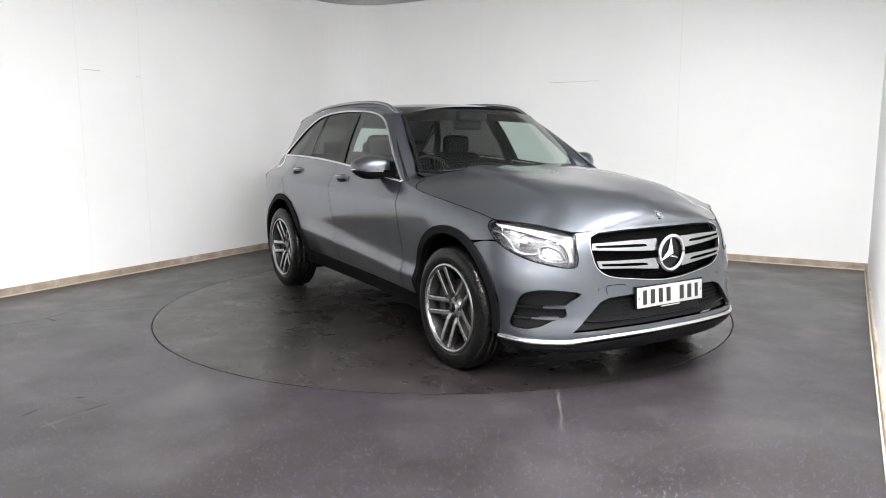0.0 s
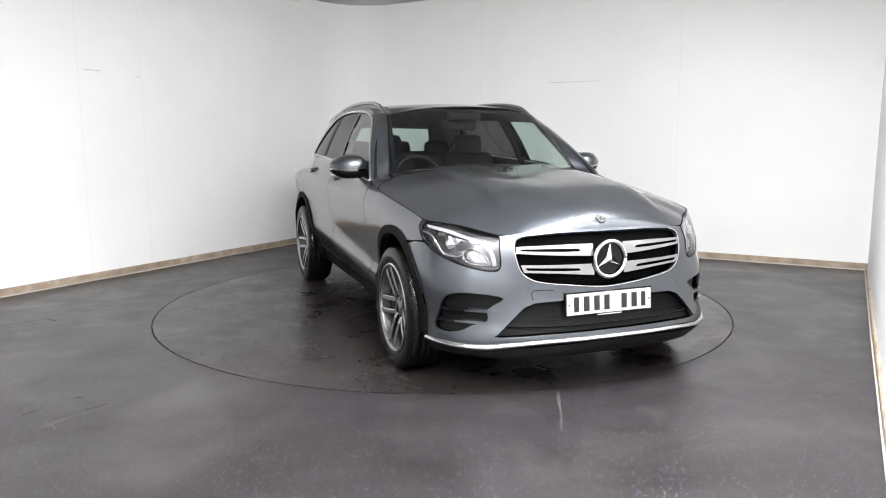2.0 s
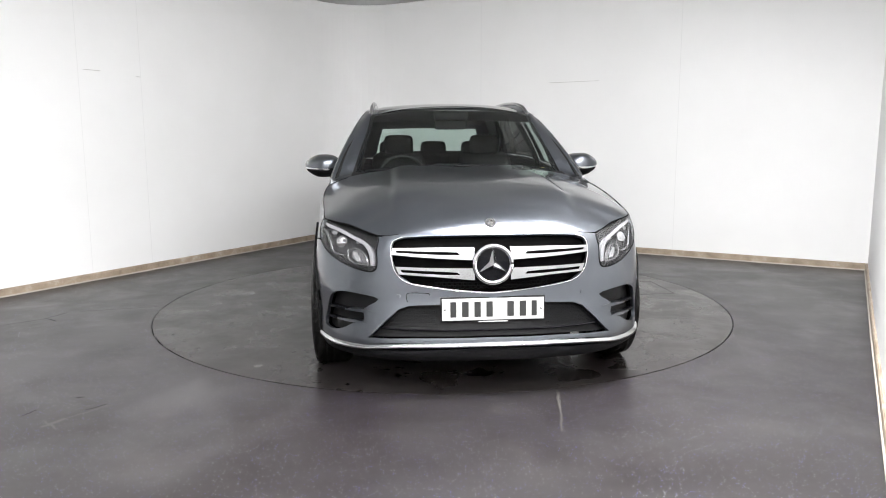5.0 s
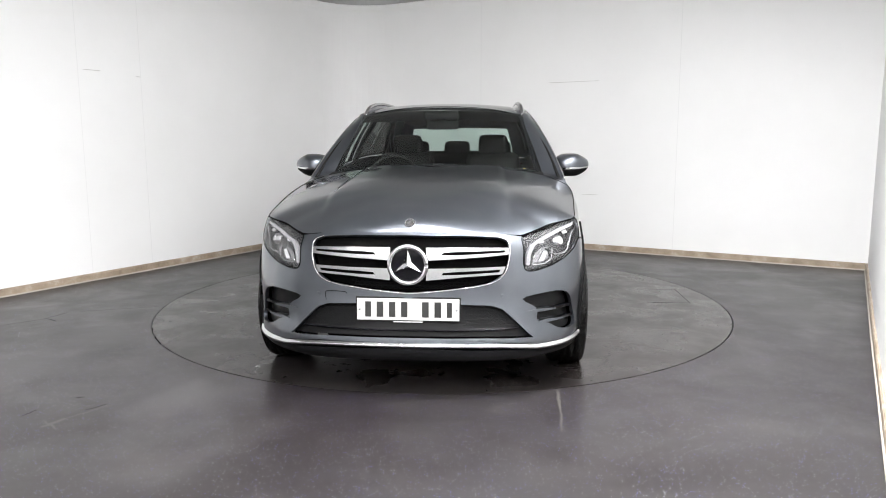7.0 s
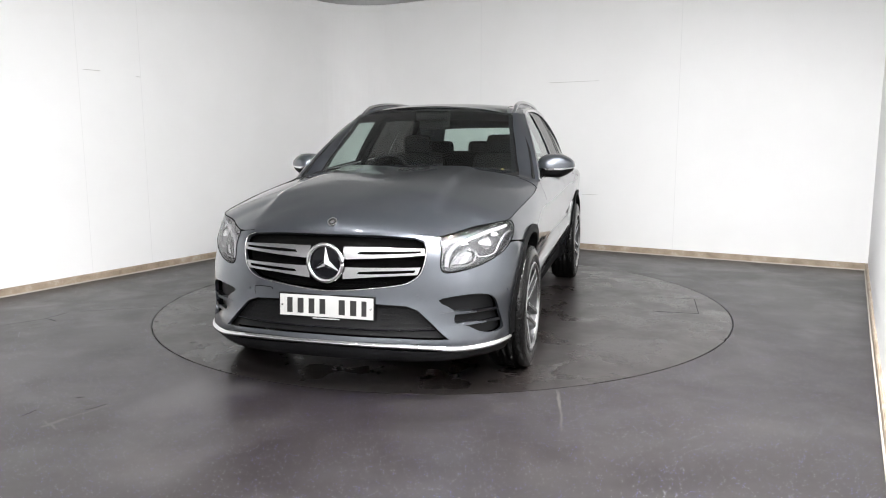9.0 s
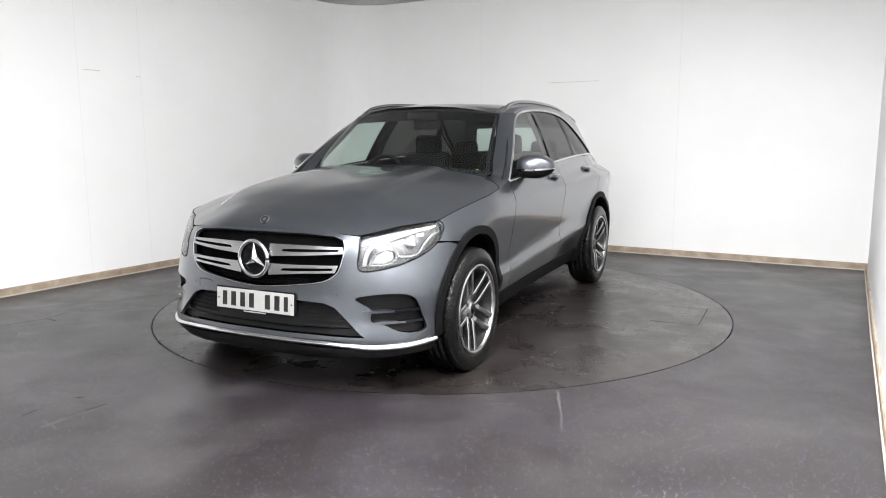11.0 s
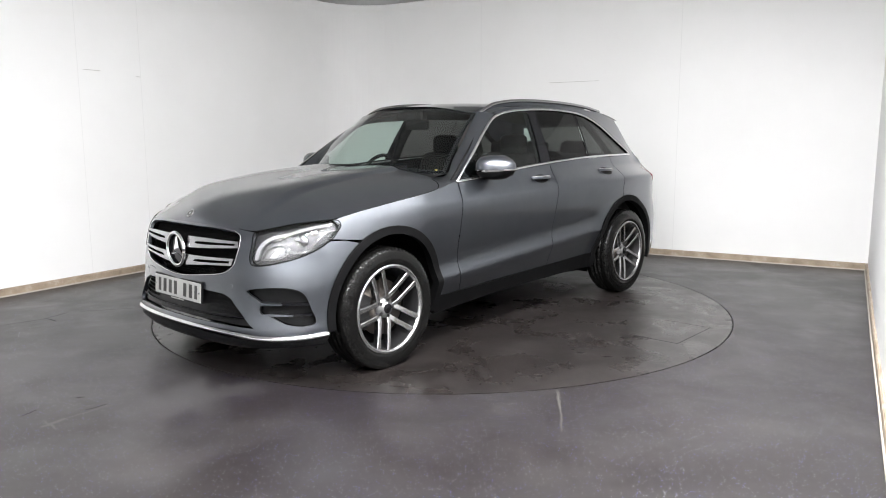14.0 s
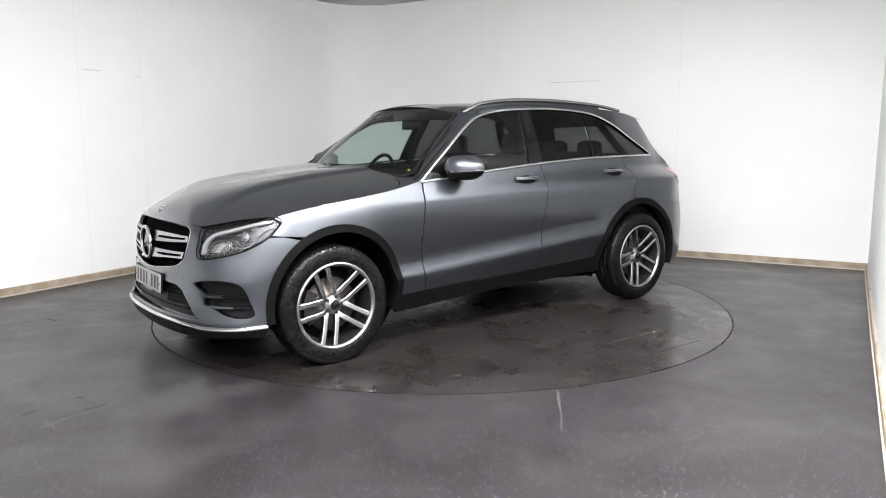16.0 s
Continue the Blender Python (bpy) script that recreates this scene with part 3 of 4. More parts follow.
def lathe(bm, profile, seg=48, axis="Y"):
    """Turn (radius, along) pairs about the y axis."""
    rings = []
    for r, a in profile:
        rings.append([bm.verts.new((r * math.cos(k * math.tau / seg), a, r * math.sin(k * math.tau / seg))) for k in range(seg)])
    for a, b in zip(rings, rings[1:]):
        for k in range(seg):
            bm.faces.new((a[k], a[(k + 1) % seg], b[(k + 1) % seg], b[k]))
    return rings


def arc(cs, cz, r, a0, a1, n=14):
    return [(cs + r * math.cos(radians(a0 + (a1 - a0) * k / n)), cz + r * math.sin(radians(a0 + (a1 - a0) * k / n))) for k in range(n + 1)]


def mirrored(line):
    return [(-s, z) for s, z in line]


# ---- lines of the body, as (arc length, height) ----
SHOULDER = hermite([(0, 0.862), (0.3, 0.860), (0.52, 0.851), (0.60, 0.843), (0.665, 0.842), (0.76, 0.859), (0.94, 0.884), (1.15, 0.902), (1.3, 0.928), (1.57, 0.968), (1.88, 1.010), (2.05, 1.040), (2.2, 1.075)])
HEAD_LOW = [(1.165, 0.84), (1.108, 0.788), (1.01, 0.735), (0.885, 0.694), (0.76, 0.670), (0.69, 0.662), (0.645, 0.670), (0.634, 0.71), (0.645, 0.77), (0.655, 0.835)]
HEAD_TOP = [(0.655, 0.838), (0.76, 0.857), (0.94, 0.882), (1.15, 0.900), (1.188, 0.872)]
DLO_TOP = [(2.165, 1.062), (2.285, 1.152), (2.44, 1.263), (2.643, 1.403), (2.81, 1.490), (3.03, 1.535), (3.35, 1.557), (3.70, 1.560), (4.055, 1.531), (4.275, 1.457), (4.49, 1.334), (4.76, 1.192)]
DLO_LOW = [(2.165, 1.062), (2.384, 1.080), (2.739, 1.113), (3.158, 1.146), (3.558, 1.170), (3.88, 1.184), (4.27, 1.190), (4.76, 1.192)]
ROOF_EDGE = hermite([(2.70, 1.470), (2.80, 1.516), (3.04, 1.562), (3.34, 1.582), (3.78, 1.585), (4.2, 1.574), (4.47, 1.555), (4.66, 1.525), (4.80, 1.49)])
FRONT_ARCH, REAR_ARCH, ARCH_F, ARCH_R = (1.545, 0.365), (4.365, 0.365), 0.468, 0.480
DOOR_A = [(2.184, 1.051), (2.168, 0.927), (2.164, 0.673), (2.195, 0.45), (2.225, 0.345)]
DOOR_B = [(3.285, 1.143), (3.285, 1.028), (3.256, 0.70), (3.256, 0.42), (3.262, 0.375)]
SCREEN_LOW = [(0.905, 0.0, 1.140), (0.875, 0.35, 1.132), (0.70, 0.715, 1.098)]
SCREEN_TOP = [(0.315, 0.0, 1.568), (0.295, 0.32, 1.559), (0.222, 0.590, 1.522)]
SPINE_Z = hermite([(0.6, 1.180), (0.95, 1.148), (1.3, 1.119), (1.6, 1.081), (1.85, 1.033), (2.0, 0.985), (2.06, 0.958), (2.10, 0.935), (2.13, 0.911), (2.15, 0.885), (2.159, 0.862)])
BONNET_BOW = hermite([(0, 2.0), (0.5, 2.1), (0.8, 2.4), (1.1, 2.6), (1.5, 2.6), (2.1, 2.5)])
SPINE_X = hermite([(0, 1.95), (0.65, 1.80), (1.2, 1.58), (2.1, 0.95)])
BONNET_END = 2.10


def bonnet_point(s, r, side=1, out=0.0):
    b = skin(s, SHOULDER(s))
    xc = SPINE_X(s)
    x, y = b.x + (xc - b.x) * r, b.y * (1 - r)
    crease = 0.46 + 0.04 * ease(1.2, 2.0, x)
    fade = 0.018 * (1 - ease(1.75, 2.06, x))
    z = SPINE_Z(x) - (SPINE_Z(b.x) - b.z) * (1 - r) ** BONNET_BOW(s) + fade * (1 - ease(crease - 0.028, crease + 0.028, y)) - fade * (1 - ease(0.0, 0.44, y))
    return Vector((x, side * y, z + out))


def quad_sheet(a, b, n, m):
    """Rows between two curves of 3D points sampled alike."""
    A, B = smooth_line(a, n), smooth_line(b, n)
    return [[tuple(p[k] + (q[k] - p[k]) * j / m for k in range(3)) for j in range(m + 1)] for p, q in zip(A, B)]


def flipped(rows, side):
    return rows if side > 0 else [[(p[0], -p[1], p[2]) for p in r] for r in rows]


def build_body(car):
    arch_front = arc(*FRONT_ARCH, ARCH_F, 188, 122, 10)
    top = [(s / 20, SHOULDER(s / 20)) for s in range(0, 13)]
    half = [(0, 0.318), (0.30, 0.317), (0.50, 0.312), (0.70, 0.290), (1.05, 0.290)] + arch_front + [(1.2, 0.786)] + HEAD_LOW[1:] + top[::-1]
    loop = half + mirrored(half[1:-1])[::-1]
    grille = GRILLE + mirrored(GRILLE[1:-1])[::-1]
    intake = INTAKE + mirrored(INTAKE[1:-1])[::-1]
    fog = smooth_line(FOG, 3, True)
    patch("front_bumper", loop, M_PAINT, car, [grille, intake, fog, mirrored(fog)], rim=0.02, step=0.03, label="grey painted front bumper")
    patch("grille_backing", [(s * 1.02, z) for s, z in grille], M_VOID, car, out=-0.05, rim=0)
    patch("intake_mesh", [(s * 1.03, z) for s, z in intake], M_BLACK, car, out=-0.035, rim=0, label="black lower air intake mesh")
    # bonnet
    rows = []
    for i in range(61):
        u = i / 60
        s = BONNET_END * u
        rows.append([bonnet_point(s, (j / 60) ** 1.15) for j in range(61)])
    full = [r[:-1] + [(p[0], -p[1], p[2]) for p in r[::-1]] for r in rows]
    grid_part("bonnet", full, M_PAINT, car, "grey painted bonnet with raised centre", True)
    for side in (1, -1):
        fender = ([(1.205, 0.790), (1.118, 0.800), (1.165, 0.84), (1.188, 0.872), (1.15, 0.897)] + [(s / 20, SHOULDER(s / 20)) for s in range(24, 44)]
                  + [(2.172, 1.055)] + [(s - 0.006, z) for s, z in DOOR_A[1:]] + [(2.01, 0.335)] + arc(*FRONT_ARCH, ARCH_F, -4, 118, 18))
        patch("front_wing", fender, M_PAINT, car, side=side, label="grey painted front wing")
        belt = [(s, z - 0.010) for s, z in smooth_line(DLO_LOW, 4)]
        door = DOOR_A[::-1] + [q for q in belt if 2.2 < q[0] < 3.27] + [(s - 0.005, z) for s, z in DOOR_B]
        patch("front_door", door, M_PAINT, car, step=0.026, lean=True, side=side, label="grey painted front door")
        rear = [(s + 0.001, z) for s, z in DOOR_B[::-1]] + [q for q in belt if 3.3 < q[0] < 4.25] + [(4.262, 1.175), (4.290, 1.059), (4.255, 0.90)] + arc(*REAR_ARCH, 0.486, 100, 176, 14) + [(3.86, 0.395)]
        patch("rear_door", rear, M_PAINT, car, step=0.026, lean=True, side=side, label="grey painted rear door")
        quarter = ([(4.268, 1.175), (4.296, 1.059), (4.261, 0.90)] + arc(*REAR_ARCH, ARCH_R, 98.5, -8, 18)
                   + [(4.86, 0.27), (5.2, 0.25), (S_END, 0.25), (S_END, 1.13), (5.3, 1.13), (5.1, 1.135), (4.99, 1.19), (4.88, 1.29), (4.80, 1.41), (4.75, 1.505)]
                   + [(s / 20, ROOF_EDGE(s / 20)) for s in range(94, 56, -1)] + [(2.83, 1.515)]
                   + [(s, z + 0.008) for s, z in smooth_line(DLO_TOP, 4) if s > 2.85] + [(4.77, 1.184)] + [q for q in belt[::-1] if q[0] > 4.28])
        patch("rear_quarter", quarter, M_PAINT, car, side=side, label="grey painted rear quarter panel and roof side")
        # windscreen pillar
        a = [skin(s, z, 0.0) for s, z in [(2.10, SHOULDER(2.10)), (2.165, 1.068), (2.285, 1.160), (2.44, 1.271), (2.643, 1.411), (2.83, 1.512)]]
        b = [(0.86, 0.72, 1.09), (0.70, 0.735, 1.098), (0.60, 0.703, 1.195), (0.47, 0.668, 1.300), (0.34, 0.627, 1.41), (0.218, 0.600, 1.524)]
        rows = []
        A, B = smooth_line([tuple(q) for q in a], 5), smooth_line(b, 5)
        for p, q in zip(A, B):
            p, q = Vector(p), Vector(q)
            bow = Vector((0.008, 0.006, 0.002))
            rows.append([tuple(p.lerp(q, j / 8) + bow * math.sin(math.pi * j / 8)) for j in range(9)])
        grid_part("windscreen_pillar", flipped(rows, side), M_PAINT, car, flip=side > 0)
        inner = [[(p[0] - 0.016, p[1] - 0.016, p[2] - 0.008) for p in r] for r in rows]
        grid_part("pillar_inside", flipped(inner, side), M_CABIN, car)
        # cladding: arches and sill
        for (cs, cz), r, lo, hi in ((FRONT_ARCH, ARCH_F, -16, 189), (REAR_ARCH, ARCH_R, -14, 190)):
            band = arc(cs, cz, r + 0.006, lo, hi, 30) + arc(cs, cz, r - 0.042, hi, lo, 30)
            patch("wheel_arch_trim", band, M_CLAD, car, out=0.010, rim=0.05, step=0.025, side=side, label="dark grey plastic wheel arch trim")
            n = 24
            rows = [[skin(s, z, -0.02, 1), skin(s, z, -0.30, 1)] for s, z in arc(cs, cz, r - 0.02, lo - 16, hi + 8, n)]
            grid_part("wheel_arch_liner", flipped([[tuple(p) for p in q] for q in rows], side), M_VOID, car)
        sill = [(2.0, 0.215), (2.7, 0.255), (3.5, 0.268), (3.92, 0.272), (3.87, 0.395), (3.25, 0.372), (2.67, 0.348), (2.02, 0.336)]
        patch("sill_trim", sill, M_CLAD, car, out=0.006, rim=0.08, side=side, label="dark grey plastic sill trim")
    # roof with a dark glass panel
    def roof_z(x, t):
        s = 2.931 - x
        e = skin(s, ROOF_EDGE(s))
        return e.y * t, e.z + (ROOF_C(x) - e.z) * (1 - abs(t) ** 2.4)
    ROOF_C = hermite([(-2.05, 1.515), (-1.7, 1.568), (-1.2, 1.602), (-0.6, 1.614), (-0.1, 1.606), (0.315, 1.570)])
    rows = []
    for i in range(41):
        row = []
        for j in range(-16, 17):
            t = j / 16
            x0 = 0.325 - 0.105 * t * t - 0.10 * t ** 8
            x = x0 + (-1.86 - 0.16 * (1 - t * t) - x0) * i / 40
            y, z = roof_z(x, t)
            row.append((x, y, z))
        rows.append(row)
    grid_part("roof", rows, M_PAINT, car, "grey painted roof")
    pane = [[(p[0], p[1], p[2] + 0.004) for p in r[3:30]] for r in rows[0:26]]
    grid_part("roof_glass", pane, M_ROOFGLASS, car, "black panoramic glass roof panel")
    # windscreen and frame band
    rows = []
    for i in range(21):
        u = i / 20
        lo, hi = smooth_line(SCREEN_LOW, 8), smooth_line(SCREEN_TOP, 8)
        row = [(a[0] + (b[0] - a[0]) * u, a[1] + (b[1] - a[1]) * u, a[2] + (b[2] - a[2]) * u + 0.030 * math.sin(math.pi * u)) for a, b in zip(lo, hi)]
        rows.append([(p[0], -p[1], p[2]) for p in row[:0:-1]] + row)
    ws = grid_part("windscreen", rows, M_SCREEN, car, "tinted windscreen glass")
    ws.visible_shadow = False
    for i0, i1 in ((0, 1), (19, 20)):
        band = [[(p[0] - 0.004, p[1], p[2] - 0.005) for p in r] for r in rows[i0:i1 + 1]]
        grid_part("windscreen_band", band, M_GLOSS, car, "black printed band of the windscreen")
    for k0, k1 in ((0, 1), (len(rows[0]) - 2, len(rows[0]) - 1)):
        band = [[(p[0] - 0.004, p[1] * 0.998, p[2] - 0.005) for p in r[k0:k1 + 1]] for r in rows]
        grid_part("windscreen_band", band, M_GLOSS, car, "black printed band of the windscreen")
    # scuttle between bonnet and windscreen
    rows = []
    for j in range(-12, 13):
        t = j / 12
        q = bonnet_point(BONNET_END, 1 - abs(t))
        lo = smooth_line(SCREEN_LOW, 8)
        k = min(int(abs(t) * 16), 16)
        w = lo[k]
        sg = 1 if t >= 0 else -1
        rows.append([(q.x + 0.0, sg * q.y * 0.97, q.z - 0.012), (w[0] - 0.03, sg * w[1], w[2] - 0.018)])
    grid_part("scuttle", rows, M_BLACK, car, "black plastic scuttle panel")
    # tail: rear closing frame and rear window
    edge = smooth_line([tuple(skin(*q)) for q in [(5.1, 1.135), (4.99, 1.19), (4.88, 1.29), (4.80, 1.41), (4.75, 1.505)]], 5)

    def tail(t, u):
        e = edge[round(u * 20)]
        return (e[0] - 0.12 * (1 - t * t), e[1] * t, e[2] + 0.015 * (1 - t * t))
    ts = [-1 + k / 10 for k in range(21)]
    us = [k / 10 for k in range(11)]
    for a0, a1, b0, b1, nm, mt in ((0, 20, 0, 2, "tailgate_frame", M_PAINT), (0, 20, 8, 10, "tailgate_frame", M_PAINT), (0, 2, 2, 8, "tailgate_frame", M_PAINT), (18, 20, 2, 8, "tailgate_frame", M_PAINT), (2, 18, 2, 8, "rear_window", M_SIDE)):
        grid_part(nm, [[tail(ts[i], us[j]) for i in range(a0, a1 + 1)] for j in range(b0, b1 + 1)], mt, car)
    # dark inner shell and underside
    bm = bmesh.new()
    levels = [0.17, 0.20, 0.45, 0.75, 0.95]
    loops = []
    for z in levels:
        ring = []
        for k in range(61):
            sk = S_END * k / 60
            zz = min(z, SHOULDER(sk) - 0.13) if sk < 2.3 else z
            ring.append(skin(sk, zz, -0.33 if z < 0.9 else (-0.09 if sk > 2.0 else -0.20)))
        loops.append([bm.verts.new(p) for p in ring] + [bm.verts.new((p.x, -p.y, p.z)) for p in ring[-2:0:-1]])
    for a, b in zip(loops, loops[1:]):
        for k in range(len(a)):
            bm.faces.new((a[k], a[(k + 1) % len(a)], b[(k + 1) % len(a)], b[k]))
    bm.faces.new(loops[0][::-1])
    part("underbody", bm, M_VOID, car, "black underside")
    # splitter under the chrome strip
    chin = [(-1.09, 0.275), (-0.7, 0.262), (0, 0.29), (0.7, 0.262), (1.09, 0.275), (1.06, 0.222), (0.7, 0.205), (0, 0.215), (-0.7, 0.205), (-1.06, 0.222)]
    patch("chin_spoiler", chin, M_BLACK, car, out=-0.004, rim=0.1, label="black lower front spoiler")


GRILLE = [(0, 0.850), (0.30, 0.848), (0.49, 0.838), (0.545, 0.820), (0.556, 0.785), (0.545, 0.725), (0.512, 0.655), (0.43, 0.608), (0.23, 0.580), (0.0, 0.562)]
INTAKE = [(0, 0.505), (0.28, 0.505), (0.437, 0.497), (0.50, 0.476), (0.576, 0.409), (0.640, 0.345), (0.665, 0.326), (0.40, 0.338), (0, 0.342)]
FOG = [(0.615, 0.524), (0.735, 0.546), (0.86, 0.546), (0.945, 0.515), (0.985, 0.43), (1.01, 0.352), (0.93, 0.337), (0.84, 0.352), (0.775, 0.384), (0.70, 0.41), (0.70, 0.47)]


def build_front(car):
    # grille frame, slats and emblem
    skin_tube("grille_frame", mirrored(GRILLE[2:])[:-1] + GRILLE[:1:-1], 0.0035, 0.003, M_CHROME, car, label="thin chrome grille surround", out=-0.002)
    for side in (1, -1):
        for top, low in (([(0.095, 0.792), (0.30, 0.792), (0.545, 0.786)], [(0.550, 0.753), (0.30, 0.738), (0.095, 0.728)]),
                         ([(0.095, 0.688), (0.30, 0.690), (0.520, 0.694)], [(0.500, 0.655), (0.30, 0.645), (0.095, 0.628)])):
            end = 0.530 if top[0][1] > 0.7 else 0.494

            def between(sv, f):
                u = (sv - 0.095) / 0.45
                zt, zl = top[0][1] + (top[2][1] - top[0][1]) * u, low[2][1] + (low[0][1] - low[2][1]) * u
                return (sv, zl + (zt - zl) * f)
            slot = [between(0.172, 0.40), between(0.185, 0.60), between(0.26, 0.64), between(end - 0.006, 0.66), between(end - 0.012, 0.36), between(0.26, 0.34)]
            patch("grille_slat", top + low, M_SATIN, car, [slot], out=0.004, rim=0.03, step=0.02, side=side, label="bright silver grille bar with slot")
    # emblem: ring, backing and three arms
    bm = bmesh.new()
    cx, cz = 2.222, 0.708
    path = [(cx + 0.012, 0.094 * math.cos(k * math.tau / 48), cz + 0.094 * math.sin(k * math.tau / 48)) for k in range(49)]
    tube(bm, path, 0.012, 0.010, 10, (1, 0, 0))
    part("emblem_ring", bm, M_CHROME, car, "chrome ring", True)
    bm = bmesh.new()
    bmesh.ops.create_circle(bm, cap_ends=True, segments=48, radius=0.092, matrix=Matrix.Translation((cx + 0.002, 0, cz)) @ Matrix.Rotation(math.pi / 2, 4, "Y"))
    part("emblem_backing", bm, M_GLOSS, car)
    bm = bmesh.new()
    for k in range(3):
        a = math.pi / 2 + k * math.tau / 3
        d, w = Vector((0, math.cos(a), math.sin(a))), Vector((0, -math.sin(a), math.cos(a)))
        c = Vector((cx + 0.006, 0, cz))
        tip = bm.verts.new(c + d * 0.090)
        ridge = bm.verts.new(c + Vector((0.020, 0, 0)))
        e1 = bm.verts.new(c + w * 0.019 + d * 0.011)
        e2 = bm.verts.new(c - w * 0.019 + d * 0.011)
        bm.faces.new((ridge, e1, tip))
        bm.faces.new((ridge, tip, e2))
        bm.faces.new((e1, e2, tip))
    part("emblem_arms", bm, M_CHROME, car, "three plain chrome arms")
    # round bonnet badge
    bm = bmesh.new()
    p, q = bonnet_point(0, 0.13), bonnet_point(0, 0.16)
    n = Vector((-(q.z - p.z), 0, q.x - p.x)).normalized()
    n = n if n.z > 0 else -n
    m = Matrix.Translation(p) @ n.to_track_quat("Z", "Y").to_matrix().to_4x4()
    bmesh.ops.create_cone(bm, cap_ends=True, segments=28, radius1=0.029, radius2=0.027, depth=0.008, matrix=m)
    part("bonnet_badge", bm, M_CHROME, car, "small round silver badge")
    bm = bmesh.new()
    for k in range(24):
        a, b = k * math.tau / 24, (k + 1) * math.tau / 24
        bm.faces.new([bm.verts.new(m @ Vector((r * math.cos(t), r * math.sin(t), 0.0055))) for r, t in ((0.012, a), (0.021, a), (0.021, b), (0.012, b))])
    part("badge_inlay", bm, M_INK, car)
    # number plate with bars for its characters
    pl = new("number_plate")
    pl.parent = car
    pl["label"] = "white number plate with black bars"
    pl.matrix_basis = pose(2.238, 0, 0.480, 0, -4, 0)
    bm = bmesh.new()
    box(bm, (-0.012, -0.268, -0.060), (0, 0.268, 0.064), 0.003)
    part("plate_holder", bm, M_BLACK, pl)
    bm = bmesh.new()
    box(bm, (0.0, -0.261, -0.0555), (0.004, 0.261, 0.0555), 0.0015)
    part("plate_face", bm, M_PLATE, pl)
    # six upright bars and strokes, one for each character of the plate
    x = -0.226
    for k, w in enumerate((0.045, 0.05, 0.048, 0.048, None, 0.05, 0.05, 0.04)):
        if w is None:
            x += 0.045
            continue
        bm = bmesh.new()
        box(bm, (0.0035, x + 0.16 * w, -0.039), (0.0052, x + 0.84 * w, 0.039))
        part("plate_bar", bm, M_INK, pl)
        x += w + 0.0135
    bm = bmesh.new()
    box(bm, (0.0, -0.075, -0.0665), (0.0018, 0.075, -0.0605))
    part("plate_caption_bar", bm, M_PLATE, pl)
    for y in (-0.247, 0.247):
        bm = bmesh.new()
        bmesh.ops.create_uvsphere(bm, u_segments=10, v_segments=6, radius=0.006, matrix=Matrix.Translation((0.004, y, 0)))
        part("plate_screw", bm, M_SATIN, pl)
    # chrome strip
    line = [(-1.078, 0.286), (-0.88, 0.277), (-0.70, 0.277), (-0.58, 0.290), (-0.40, 0.302), (0, 0.308), (0.40, 0.302), (0.58, 0.290), (0.70, 0.277), (0.88, 0.277), (1.078, 0.286)]
    rows = []
    for s, z in smooth_line(line, 6):
        h = 0.010 + 0.003 * ease(0.5, 0.8, abs(s))
        rows.append([tuple(skin(s, z + h * a, o)) for a, o in ((1.0, -0.012), (1.0, 0.002), (0.6, 0.008), (0.1, 0.012), (-0.55, 0.015), (-0.95, 0.012), (-1.0, -0.012))])
    grid_part("chrome_strip", rows, M_CHROME, car, "chrome strip along the bumper foot", True)
    # intake cross bar and mesh
    skin_tube("intake_bar", [(-0.60, 0.375), (-0.3, 0.372), (0, 0.374), (0.3, 0.372), (0.60, 0.375)], 0.005, 0.012, M_GLOSS, car, out=-0.022)
    for sgn in (1, -1):
        bm = bmesh.new()
        for i in range(13):
            for j in range(5):
                s, z = sgn * (0.30 + 0.026 * i + (0.013 if j % 2 else 0)), 0.395 + 0.022 * j
                if abs(s) < 0.60 - (z - 0.39) * 0.8:
                    pts = [skin(s + 0.011 * math.cos(a), z + 0.008 * math.sin(a), -0.030) for a in [k * math.tau / 6 for k in range(7)]]
                    tube(bm, pts, 0.0018, 0.0018, 4)
        tagged(part("intake_honeycomb", bm, M_CLAD, car), kind="stuff")
    bm = bmesh.new()
    for i in range(22):
        for j in range(3):
            s, z = -0.30 + 0.0286 * i + (0.0143 if j % 2 else 0), 0.585 + 0.016 * j
            pts = [skin(s + 0.012 * math.cos(a), z + 0.008 * math.sin(a), -0.04) for a in [k * math.tau / 6 for k in range(7)]]
            tube(bm, pts, 0.0018, 0.0018, 4)
    tagged(part("grille_honeycomb", bm, M_CLAD, car), kind="stuff")
    for side in (1, -1):
        # side intakes
        fog = smooth_line(FOG, 3, True)
        patch("side_intake", [(0.83 + (s - 0.83) * 1.04, 0.445 + (z - 0.445) * 1.04) for s, z in fog], M_BLACK, car, out=-0.04, rim=0, side=side, label="black side air intake")
        for a, b, zz in ((0.625, 0.975, 0.456), (0.685, 0.99, 0.397)):
            bl = [(a, zz + 0.002), (a + 0.07, zz + 0.011), (a + 0.20, zz + 0.004), (a + 0.20, zz - 0.004), (a + 0.08, zz - 0.006)]
            patch("intake_blade", bl, M_PAINT, car, out=0.004, rim=0.04, step=0.03, side=side)
            patch("intake_vane", [(a + 0.12, zz + 0.004), (b, zz + 0.006), (b, zz - 0.008), (a + 0.12, zz - 0.005)], M_GLOSS, car, out=-0.006, rim=0.03, step=0.04, side=side)
        # headlamp
        lamp = new("headlamp")
        lamp.parent = car
        lamp["label"] = "clear headlamp with white light guides"
